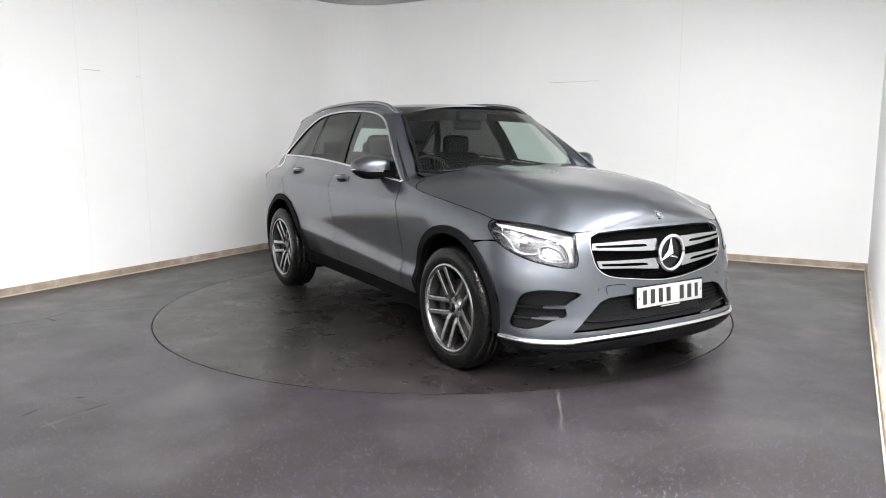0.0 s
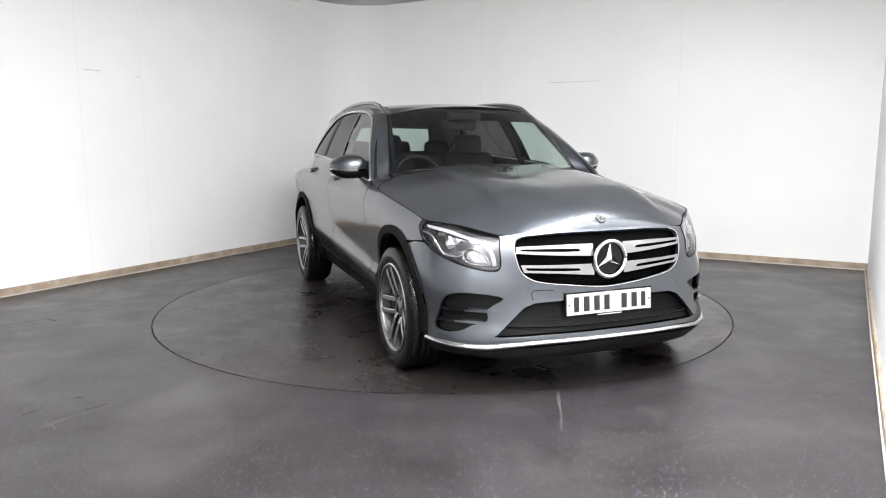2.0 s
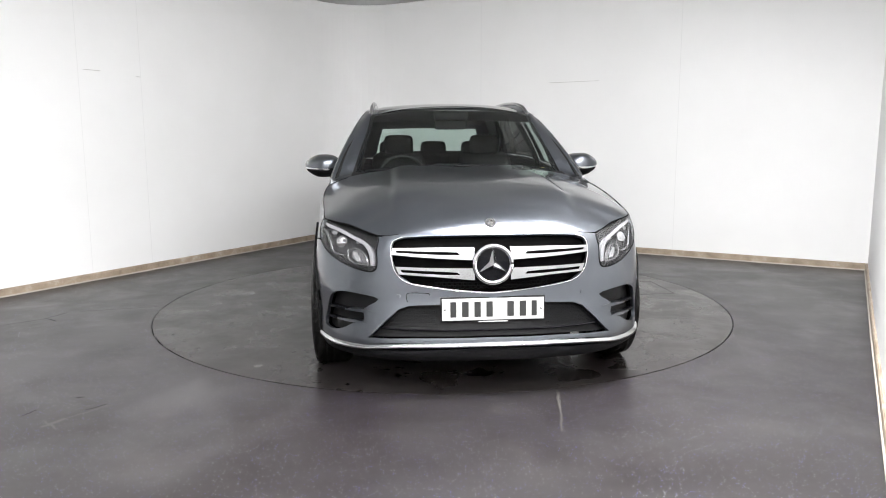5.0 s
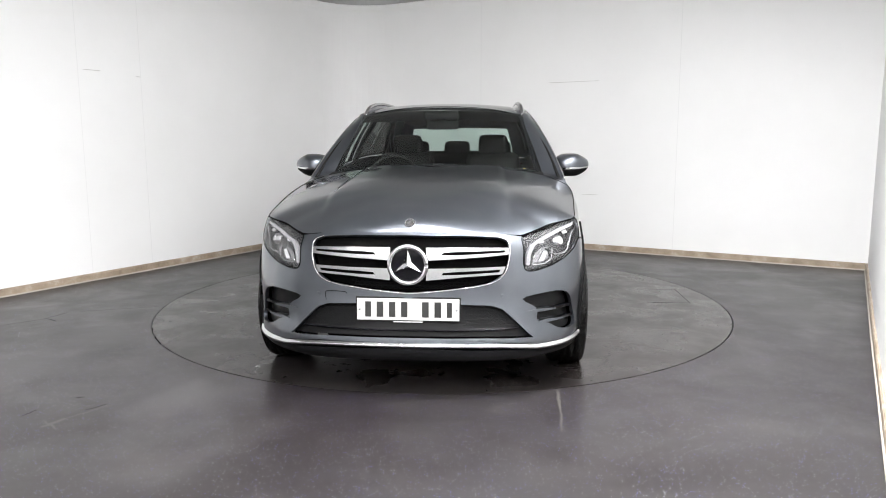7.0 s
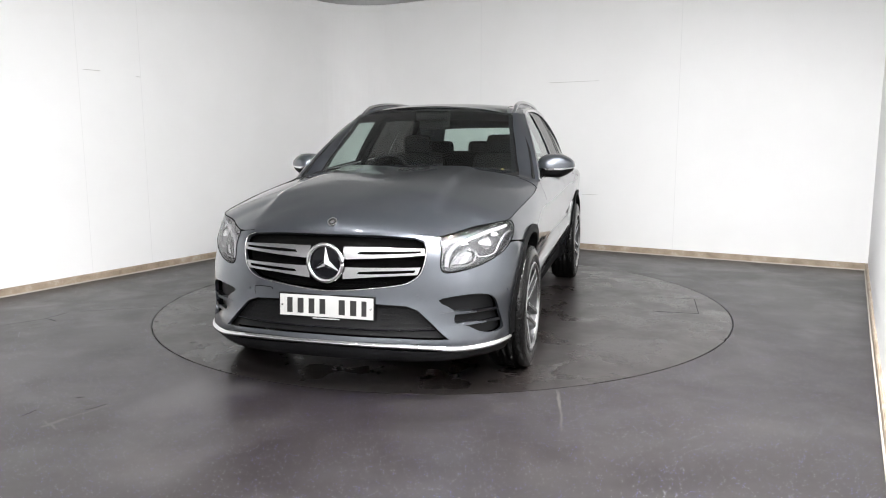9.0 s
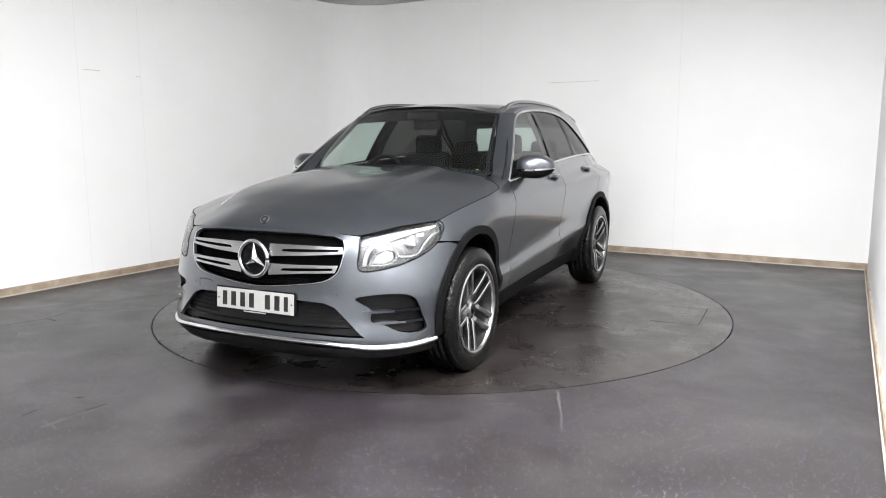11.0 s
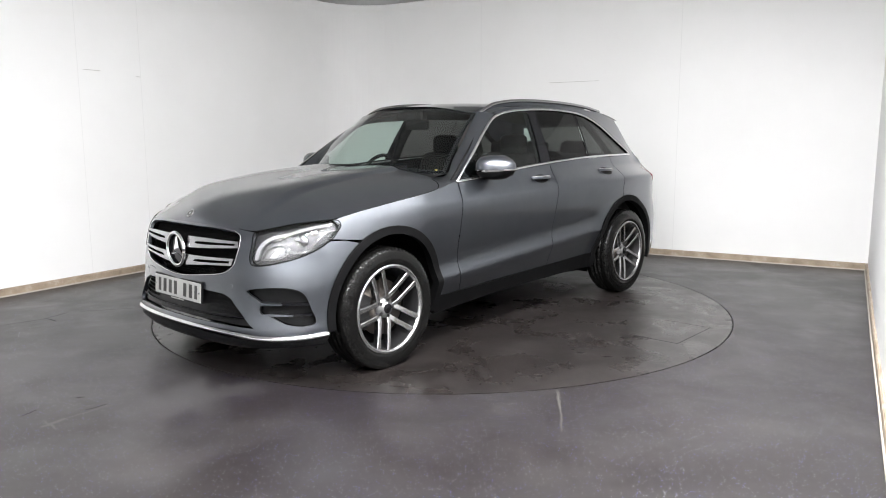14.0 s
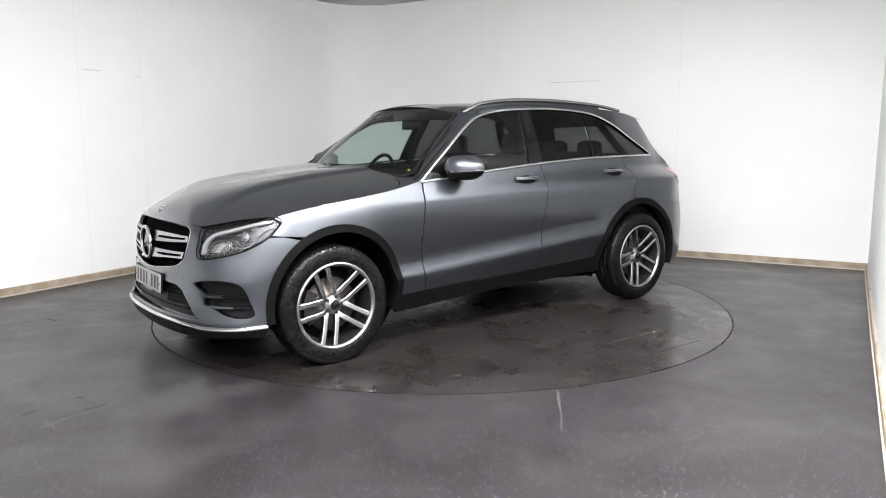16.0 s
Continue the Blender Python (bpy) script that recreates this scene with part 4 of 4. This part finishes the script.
        outline = HEAD_LOW + HEAD_TOP[1:]
        patch("housing", outline, M_LAMPIN, lamp, out=-0.035, rim=0, step=0.025, side=side)
        line = smooth_line(outline, 3, True)
        bm = bmesh.new()
        rr = [[skin(s, z, 0.0, side), skin(s, z, -0.04, side)] for s, z in line + line[:1]]
        v = [[bm.verts.new(p) for p in r] for r in rr]
        for p, q in zip(v, v[1:]):
            bm.faces.new((p[0], q[0], q[1], p[1]))
        part("bezel", bm, M_GLOSS, lamp, "black lamp surround")
        skin_tube("seal", [(s, z) for s, z in outline] + outline[:1], 0.003, 0.002, M_VOID, lamp, side, 0.001)
        j1 = smooth_line([(0.660, 0.690), (0.680, 0.756), (0.743, 0.806), (0.859, 0.832), (1.005, 0.862), (1.15, 0.882)], 4)
        j2 = smooth_line([(0.684, 0.690), (0.703, 0.750), (0.758, 0.793), (0.862, 0.817), (1.0, 0.846), (1.13, 0.866)], 4)
        patch("light_guide", j1 + j2[::-1], M_GUIDE, lamp, out=-0.012, rim=0.02, step=0.02, side=side, label="white daytime light guide")
        tear = [(0.699, 0.690), (0.734, 0.742), (0.80, 0.768), (0.850, 0.757), (0.852, 0.715), (0.789, 0.690)]
        skin_tube("light_guide", smooth_line(tear + tear[:1], 3), 0.0045, 0.0045, M_REFL, lamp, side, -0.018, n=2)
        skin_tube("light_guide", [(0.865, 0.76), (0.88, 0.728), (0.985, 0.735), (1.041, 0.785), (1.1, 0.828), (1.165, 0.842)], 0.006, 0.005, M_REFL, lamp, side, -0.018)
        patch("reflector", [(0.715, 0.697), (0.742, 0.737), (0.80, 0.760), (0.842, 0.750), (0.842, 0.718), (0.789, 0.697)], M_REFL, lamp, out=-0.028, rim=0.004, step=0.02, side=side, label="bright faceted reflector bowl")
        patch("reflector_facet", [(0.752, 0.703), (0.79, 0.703), (0.832, 0.745), (0.80, 0.752)], M_CHROME, lamp, out=-0.022, rim=0.004, step=0.02, side=side)
        for s, z, r in ((0.96, 0.785, 0.04),):
            bm = bmesh.new()
            m = Matrix.Translation(skin(s, z, -0.045, side)) @ Vector((1, 0.1 * side, 0)).to_track_quat("Z", "Y").to_matrix().to_4x4() @ Matrix.Diagonal((1, 1, 0.6, 1))
            bmesh.ops.create_uvsphere(bm, u_segments=20, v_segments=12, radius=r, matrix=m)
            part("projector", bm, M_CHROME, lamp, "chrome projector lens", True)
        for s, z, w in ((0.93, 0.80, 0.03), (1.03, 0.835, 0.025), (0.80, 0.80, 0.02)):
            patch("reflector", [(s - w, z - 0.010), (s + w, z - 0.006), (s + w * 0.8, z + 0.010), (s - w * 0.9, z + 0.006)], M_CHROME, lamp, out=-0.02, rim=0.01, step=0.02, side=side)
        lens = patch("lens", outline, M_LENS, lamp, out=0.001, rim=0, step=0.025, side=side, label="clear lens")
        lens.visible_shadow = False
        # parking sensors
        for s, z in ((1.055, 0.548), (0.50, 0.545)):
            bm = bmesh.new()
            m = Matrix.Translation(skin(s, z, 0.001, side)) @ skin_normal(s, z, side).to_track_quat("Z", "Y").to_matrix().to_4x4()
            bmesh.ops.create_cone(bm, cap_ends=True, segments=16, radius1=0.010, radius2=0.009, depth=0.005, matrix=m)
            part("parking_sensor", bm, M_PAINT, car)
    # towing-eye cover outline
    skin_tube("towing_cover_gap", [(-0.33, 0.552), (-0.345, 0.561), (-0.44, 0.561), (-0.455, 0.545), (-0.45, 0.515)], 0.0018, 0.0012, M_VOID, car, out=0.0)


def build_glazing(car):
    for side in (1, -1):
        top, low = smooth_line(DLO_TOP, 5), smooth_line(DLO_LOW, 5)

        def z_top(s):
            for a, b in zip(top, top[1:]):
                if a[0] <= s <= b[0]:
                    return a[1] + (b[1] - a[1]) * (s - a[0]) / (b[0] - a[0])
            return top[-1][1]

        def z_low(s):
            for a, b in zip(low, low[1:]):
                if a[0] <= s <= b[0]:
                    return a[1] + (b[1] - a[1]) * (s - a[0]) / (b[0] - a[0])
            return low[-1][1]

        def pane(name, s0, s1, lean0, lean1, mat, out, label=""):
            """A piece of the window band between two leaning uprights."""
            n = 14
            up, dn = [], []
            for k in range(n + 1):
                u = k / n
                st = s0[1] + (s1[1] - s0[1]) * u
                sl = s0[0] + (s1[0] - s0[0]) * u
                up.append((st, max(z_top(st), z_low(st) + 0.001)))
                dn.append((sl, z_low(sl)))
            pts = dn + up[::-1]
            clean = [p for i, p in enumerate(pts) if math.hypot(p[0] - pts[i - 1][0], p[1] - pts[i - 1][1]) > 0.002]
            ob = patch(name, clean, mat, car, out=out, rim=0, step=0.05, side=side, label=label)
            ob.visible_shadow = mat not in (M_SIDE,)
            return ob
        pane("front_side_window", (2.175, 2.175), (3.168, 3.262), 0, 0, M_SIDE, -0.006, "clear tinted front side window")
        pane("centre_pillar", (3.168, 3.262), (3.308, 3.356), 0, 0, M_GLOSS, -0.003, "gloss black centre pillar")
        pane("rear_side_window", (3.308, 3.356), (3.885, 3.935), 0, 0, M_PRIV, -0.006, "dark privacy glass window")
        pane("quarter_window", (3.890, 3.940), (4.755, 4.755), 0, 0, M_PRIV, -0.006, "dark privacy glass quarter window")
        skin_tube("window_trim", DLO_TOP, 0.010, 0.006, M_TRIM, car, side, 0.003, "satin chrome window trim", 8)
        skin_tube("window_trim", DLO_LOW, 0.009, 0.006, M_TRIM, car, side, 0.003, "satin chrome window trim", 8)
        skin_tube("pillar_edge", [(3.258, 1.52), (3.215, 1.34), (3.170, 1.155)], 0.003, 0.003, M_GLOSS, car, side, 0.0)
        skin_tube("pillar_edge", [(3.945, 1.53), (3.92, 1.36), (3.895, 1.19)], 0.004, 0.003, M_GLOSS, car, side, 0.001)


def build_details(car):
    for side in (1, -1):
        # door handles
        for s, z in ((3.10, 1.050), (4.075, 1.074)):
            h = new("door_handle")
            h.parent = car
            h["label"] = "grey door handle with chrome strip"
            cup = [(s + 0.085 * math.cos(a), z - 0.006 + 0.030 * math.sin(a)) for a in [k * math.tau / 20 for k in range(20)]]
            patch("handle_cup", cup, M_BLACK, h, out=0.0015, rim=0.004, step=0.03, side=side)
            bm = bmesh.new()
            pts = [skin(s + t * 0.115, z + 0.004, 0.004 + 0.030 * (1 - abs(t) ** 3), side) for t in [-1 + k / 6 for k in range(13)]]
            tube(bm, pts, 0.015, 0.008, 10, skin_normal(s, z, side))
            part("grip", bm, M_PAINT, h, "", True)
            bm = bmesh.new()
            pts = [skin(s + t * 0.112, z + 0.012, 0.012 + 0.030 * (1 - abs(t) ** 3), side) for t in [-1 + k / 6 for k in range(13)]]
            tube(bm, pts, 0.004, 0.004, 6, skin_normal(s, z, side))
            part("grip_strip", bm, M_CHROME, h, "", True)
        # door mirror
        mir = new("door_mirror")
        mir.parent = car
        mir["label"] = "grey door mirror with chrome line and black foot"
        mir.matrix_basis = pose(0.44, side * 0.955, 1.146)

        def shell(lo, hi, grow=1.0):
            bm = bmesh.new()
            nu, nv = 28, 14
            v = []
            for i in range(nv + 1):
                a = lo + (hi - lo) * i / nv
                ring = []
                for k in range(nu):
                    b = k * math.tau / nu
                    cz, sz = math.cos(a), math.sin(a)
                    px = math.copysign(abs(math.cos(b)) ** 0.75, math.cos(b)) * max(cz, 0) ** 0.62
                    py = math.copysign(abs(math.sin(b)) ** 0.8, math.sin(b)) * max(cz, 0) ** 0.62
                    pz = math.copysign(abs(sz) ** 0.8, sz)
                    taper = 1.0 - 0.30 * ease(0.1, 1.0, py) - 0.0 * px
                    x = px * (0.142 if px > 0 else 0.070) * (1 - 0.25 * ease(-0.2, 1, py))
                    ring.append(bm.verts.new((grow * x - 0.03 * ease(-0.5, 1, py), side * grow * py * 0.126, grow * pz * 0.083 * taper)))
                v.append(ring)
            for p, q in zip(v, v[1:]):
                for k in range(nu):
                    bm.faces.new((p[k], p[(k + 1) % nu], q[(k + 1) % nu], q[k]))
            bmesh.ops.recalc_face_normals(bm, faces=bm.faces)
            bmesh.ops.remove_doubles(bm, verts=bm.verts, dist=1e-5)
            return bm
        part("upper_shell", shell(-0.12, math.pi / 2), M_PAINT, mir, "grey painted cap", True)
        part("lower_shell", shell(-math.pi / 2, -0.28, 0.985), M_CLAD, mir, "", True)
        part("indicator", shell(-0.29, -0.11, 0.975), M_CHROME, mir, "bright indicator strip", True)
        bm = bmesh.new()
        pts = [(0.03, -side * 0.07, -0.062), (0.045, -side * 0.11, -0.072), (0.07, -side * 0.155, -0.070)]
        tube(bm, pts, 0.024, 0.020, 10)
        part("arm", bm, M_CLAD, mir, "", True)
        bm = bmesh.new()
        box(bm, (-0.062, -0.09, -0.055), (-0.052, 0.09, 0.055), 0.008)
        part("mirror_glass", bm, M_GLOSS, mir)
        # roof rail
        pts = [(0.185, 0.598, 1.516), (0.10, 0.597, 1.556), (0.0, 0.590, 1.588), (-0.25, 0.578, 1.617), (-0.6, 0.566, 1.628), (-1.0, 0.552, 1.622), (-1.35, 0.535, 1.602), (-1.62, 0.515, 1.570)]
        bm = bmesh.new()
        tube(bm, smooth_line([(x, side * y, z) for x, y, z in pts], 6), 0.014, 0.014, 10)
        part("roof_rail", bm, M_SATIN, car, "satin aluminium roof rail", True)
        bm = bmesh.new()
        pl = smooth_line([(x, side * (y - 0.012), z - 0.024) for x, y, z in pts[1:-1]], 6)
        tube(bm, pl, 0.006, 0.014, 8)
        part("rail_seat", bm, M_PAINT, car, "", True)
        # tail lamp
        tl = [(4.90, 1.065), (4.96, 1.085), (5.15, 1.085), (5.45, 1.05), (5.45, 0.93), (5.15, 0.93), (4.98, 0.945), (4.915, 0.975)]
        patch("tail_lamp", smooth_line(tl, 3, True), M_RED, car, out=0.003, rim=0.02, side=side, label="red tail lamp")
        # bonnet shut line along the wing
        bm = bmesh.new()
        pts = [bonnet_point(s, 0.0, side, 0.0015) for s in [1.16 + 0.05 * k for k in range(17)]]
        pts += [bonnet_point(1.99, 0.012, side, 0.001), bonnet_point(2.03, 0.04, side, 0.001), bonnet_point(2.06, 0.085, side, 0.001), bonnet_point(2.075, 0.14, side, 0.001)]
        tube(bm, pts, 0.0026, 0.0018, 6)
        part("bonnet_gap", bm, M_VOID, car, "", True)
        bm = bmesh.new()
        pts = [bonnet_point(s, 0.0, side, 0.001) for s in [0.52 + 0.045 * k for k in range(15)]]
        tube(bm, pts, 0.0018, 0.0015, 6)
        part("bonnet_gap", bm, M_VOID, car, "", True)
        # wiper
        bm = bmesh.new()
        if side > 0:
            pts = [(0.86, 0.60, 1.112), (0.895, 0.30, 1.143), (0.90, -0.05, 1.155)]
        else:
            pts = [(0.905, -0.10, 1.148), (0.875, -0.40, 1.138), (0.79, -0.64, 1.118)]
        tube(bm, smooth_line(pts, 6), 0.008, 0.007, 6)
        part("wiper", bm, M_BLACK, car, "black windscreen wiper", True)


def wheel(car, x, side):
    w = new("wheel")
    w.parent = car
    w["label"] = "bright five twin-spoke alloy wheel with black tyre"
    w.matrix_basis = pose(x, side * (0.845 if x > 0 else 0.838), 0.355 if x > 0 else 0.3615) @ (Matrix.Identity(4) if side > 0 else pose(0, 0, 0, 0, 0, 180))
    # local +y points outwards; on the far side the wheel is turned half round
    bm = bmesh.new()
    lathe(bm, [(0.250, 0.085), (0.260, 0.104), (0.282, 0.109), (0.312, 0.110), (0.337, 0.104), (0.352, 0.094), (0.359, 0.080), (0.3615, 0.045), (0.355, 0.041), (0.355, 0.035), (0.3618, 0.031), (0.362, 0.006), (0.355, 0.003),
               (0.355, -0.003), (0.362, -0.006), (0.3618, -0.031), (0.355, -0.035), (0.355, -0.041), (0.3615, -0.045), (0.359, -0.08), (0.337, -0.108), (0.30, -0.116), (0.252, -0.10)], 72)
    bmesh.ops.recalc_face_normals(bm, faces=bm.faces)
    tyre = part("tyre", bm, M_TYRE, w, "black rubber tyre", True)
    # shoulder tread blocks
    bm = bmesh.new()
    for k in range(72):
        a = k * math.tau / 72
        m = Matrix.Rotation(-a, 4, "Y") @ Matrix.Translation((0.339, 0.086, 0)) @ Matrix.Rotation(radians(-30), 4, "Z")
        bmesh.ops.create_cube(bm, size=1, matrix=m @ Matrix.Diagonal((0.016, 0.030, 0.012, 1)))
    tagged(part("tread", bm, M_TYRE, w), kind="stuff")
    bm = bmesh.new()
    lathe(bm, [(0.264, 0.106), (0.258, 0.112), (0.246, 0.109), (0.240, 0.094)], 72)
    bmesh.ops.recalc_face_normals(bm, faces=bm.faces)
    part("rim", bm, M_RIM, w, "bright alloy rim", True)
    bm = bmesh.new()
    lathe(bm, [(0.240, 0.094), (0.232, 0.06), (0.222, 0.0), (0.225, -0.09), (0.25, -0.1)], 72)
    part("barrel", bm, M_RIMDARK, w, "dark inner barrel", True)
    bm = bmesh.new()
    for k in range(5):
        a = k * math.tau / 5 - radians(5)
        m = Matrix.Rotation(-a, 4, "Y")
        for o in (-1, 1):
            prof = [(0.046, 0.036, 0.017, 0.058), (0.085, 0.038, 0.0150, 0.074), (0.17, 0.040, 0.0140, 0.090), (0.246, 0.043, 0.0165, 0.102)]
            rows = []
            for r, off, hw, y in prof:
                c = o * off
                rows.append([m @ Vector(p) for p in ((r, y - 0.035, c - hw * 1.1), (r, y - 0.004, c - hw), (r, y, c - hw * 0.6), (r, y, c + hw * 0.6), (r, y - 0.004, c + hw), (r, y - 0.035, c + hw * 1.1))])
            v = [[bm.verts.new(p) for p in r] for r in rows]
            for p, q in zip(v, v[1:]):
                for i in range(6):
                    bm.faces.new((p[i], p[(i + 1) % 6], q[(i + 1) % 6], q[i]))
    bmesh.ops.recalc_face_normals(bm, faces=bm.faces)
    part("spokes", bm, M_RIM, w, "machined twin spokes")
    bm = bmesh.new()
    lathe(bm, [(0.062, 0.02), (0.060, 0.054), (0.046, 0.062), (0.036, 0.066), (0.034, 0.074), (0.0005, 0.076)], 40)
    bmesh.ops.recalc_face_normals(bm, faces=bm.faces)
    part("hub", bm, M_HUB, w, "", True)
    bm = bmesh.new()
    lathe(bm, [(0.030, 0.0765), (0.029, 0.0795), (0.0005, 0.0805)], 32)
    bmesh.ops.recalc_face_normals(bm, faces=bm.faces)
    part("hub_cap", bm, M_GLOSS, w, "dark hub cap", True)
    for k in range(5):
        a = (k + 0.5) * math.tau / 5
        bm = bmesh.new()
        bmesh.ops.create_cone(bm, cap_ends=True, segments=12, radius1=0.011, radius2=0.011, depth=0.006, matrix=Matrix.Translation((0.050 * math.cos(a), 0.0625, 0.050 * math.sin(a))) @ Matrix.Rotation(math.pi / 2, 4, "X"))
        part("wheel_bolt", bm, M_RIMDARK, w)
    bm = bmesh.new()
    lathe(bm, [(0.165, 0.012), (0.165, 0.022), (0.09, 0.024), (0.085, 0.034), (0.0, 0.034)], 48)
    bmesh.ops.recalc_face_normals(bm, faces=bm.faces)
    part("brake_disc", bm, M_STEEL, w, "brake disc", True)
    bm = bmesh.new()
    for k in range(8):
        a = radians(-30 + 60 * k / 7)
        bmesh.ops.create_cube(bm, size=1, matrix=Matrix.Rotation(-a, 4, "Y") @ Matrix.Translation((0.155, 0.02, 0)) @ Matrix.Diagonal((0.07, 0.055, 0.03, 1)))
    part("brake_caliper", bm, M_RIMDARK, w)
    bm = bmesh.new()
    lathe(bm, [(0.222, -0.02), (0.0, -0.02)], 32)
    part("wheel_back", bm, M_VOID, w)
    return w


def seat(car, x, y, width, name="front_seat"):
    st = new(name)
    st.parent = car
    st["label"] = "black leather seat with headrest"
    st.matrix_basis = pose(x, y, 0.0)
    bm = bmesh.new()
    box(bm, (-0.25, -width / 2, 0.50), (0.27, width / 2, 0.66), 0.05)
    part("cushion", bm, M_SEAT, st, "", True)
    bm = bmesh.new()
    r = box(bm, (-0.08, -width / 2, 0.0), (0.07, width / 2, 0.62), 0.06)
    for v in bm.verts:
        k = v.co.z / 0.62
        v.co.y *= 1 - 0.22 * max(k - 0.35, 0)
        v.co.x -= 0.20 * k
        v.co.z += 0.60
        v.co.x -= 0.20
    part("backrest", bm, M_SEAT, st, "", True)
    for yy in ((0,) if width < 0.7 else (-0.40, 0.0, 0.40)):
        hb = -0.045 if width < 0.7 else -0.10
        bm = bmesh.new()
        box(bm, (-0.46, yy - 0.125, 1.235 + hb), (-0.36, yy + 0.125, 1.415 + hb), 0.045)
        head = part("headrest", bm, M_SEAT, st, "", True)
        for o in (-0.06, 0.06):
            bm = bmesh.new()
            tube(bm, [(-0.40, yy + o, 1.16 + hb), (-0.41, yy + o, 1.26 + hb)], 0.007, 0.007, 8)
            part("headrest_post", bm, M_CHROME, st, "", True)


def build_cabin(car):
    bm = bmesh.new()
    box(bm, (-2.1, -0.72, 0.30), (1.0, 0.72, 0.42))
    part("cabin_floor", bm, M_CABIN, car)
    # dashboard
    rows = []
    for j in range(-10, 11):
        y = 0.74 * j / 10
        rows.append([(0.90, y, 1.08), (0.72, y, 1.105), (0.52, y, 1.10 - 0.01 * math.cos(j)), (0.42, y, 1.05), (0.40, y, 0.90), (0.46, y, 0.70), (0.6, y, 0.45)])
    grid_part("dashboard", rows, M_CABIN, car, "dark dashboard")
    bm = bmesh.new()
    box(bm, (0.44, -0.14, 1.05), (0.46, 0.12, 1.155), 0.008)
    part("display_screen", bm, M_GLOSS, car, "black dashboard display")
    # steering wheel at the car's right
    bm = bmesh.new()
    c = Vector((0.29, -0.37, 1.035))
    pts = [c + Vector((-0.07 * math.sin(a) - 0.0, 0.185 * math.cos(a), 0.172 * math.sin(a))) for a in [k * math.tau / 32 for k in range(33)]]
    tube(bm, pts, 0.015, 0.015, 8, (1, 0, 0.4))
    box(bm, (0.27, -0.43, 0.985), (0.34, -0.31, 1.075), 0.02)
    box(bm, (0.28, -0.54, 1.025), (0.30, -0.20, 1.055), 0.005)
    part("steering_wheel", bm, M_CABIN, car, "dark steering wheel", True)
    for y in (-0.37, 0.37):
        seat(car, -0.12, y, 0.52)
    seat(car, -0.98, 0.0, 1.28, "rear_bench")
    # door linings
    for side in (1, -1):
        rows = []
        for k in range(26):
            s = 2.15 + 2.6 * k / 25
            top = 1.075 + 0.105 * ease(2.2, 3.9, s)
            rows.append([tuple(skin(s, 0.42, -0.10, side)), tuple(skin(s, 0.8, -0.13, side)), tuple(skin(s, top - 0.04, -0.09, side)), tuple(skin(s, top - 0.008, -0.02, side))])
        grid_part("door_lining", rows, M_CABIN, car, "dark door lining")
        # inner side of roof pillars
        bm = bmesh.new()
        for line in ([(3.31, 1.52), (3.265, 1.3), (3.24, 1.1)], [(4.15, 1.50), (4.25, 1.35), (4.40, 1.18)]):
            tube(bm, [skin(s, z, -0.05, side) for s, z in line], 0.045, 0.02, 8, skin_normal(3.2, 1.3, side))
        part("pillar_lining", bm, M_CABIN, car, "", True)
        bm = bmesh.new()
        tube(bm, [skin(s, z, -0.035, side) for s, z in smooth_line([(s, z + 0.0) for s, z in DLO_TOP], 2)], 0.02, 0.012, 6, skin_normal(3.2, 1.3, side))
        part("window_seal", bm, M_CABIN, car, "", True)
    # headliner
    rows = []
    for i in range(13):
        x = 0.20 - 2.1 * i / 12
        s = 2.931 - x
        e = skin(s, ROOF_EDGE(s))
        rows.append([(x, (e.y - 0.03) * t / 6, e.z - 0.03 + 0.02 * (1 - (t / 6) ** 2)) for t in range(-6, 7)])
    grid_part("headliner", rows, M_CABIN, car, "dark headliner", True)
    # mirror and sensor housing
    bm = bmesh.new()
    box(bm, (0.22, -0.13, 1.475), (0.30, 0.13, 1.545), 0.02)
    part("sensor_housing", bm, M_CABIN, car, "black sensor housing behind the windscreen", True)
    bm = bmesh.new()
    box(bm, (0.20, -0.12, 1.405), (0.225, 0.12, 1.475), 0.012)
    part("inside_mirror", bm, M_CABIN, car, "", True)
    bm = bmesh.new()
    box(bm, (0.66, 0.605, 1.122), (0.675, 0.622, 1.132), 0.004)
    part("windscreen_tag", bm, M_AMBER, car, "small pale tag inside the windscreen")


car = new("car")
tagged(car, "metallic grey sport utility car with tinted windows on the turntable", "car")
build_body(car)
build_front(car)
build_glazing(car)
build_details(car)
for wx in (1.428, -1.4365):
    for side in (1, -1):
        wheel(car, wx, side)
build_cabin(car)


def motions():
    rate, start = -5.274, -58.225
    rows_table, rows_car = [], []
    for k in range(9):
        t = 2.0 * k
        a = start + rate * t
        c, s = math.cos(radians(a)), math.sin(radians(a))
        ox, oy = 0.111, 0.036
        rows_table.append((t, pose(0, 0, 0, 0, 0, a)))
        rows_car.append((t, pose(c * ox - s * oy, s * ox + c * oy, 0, 0, 0, a)))
    walk(turntable, rows_table)
    walk(car, rows_car)


motions()
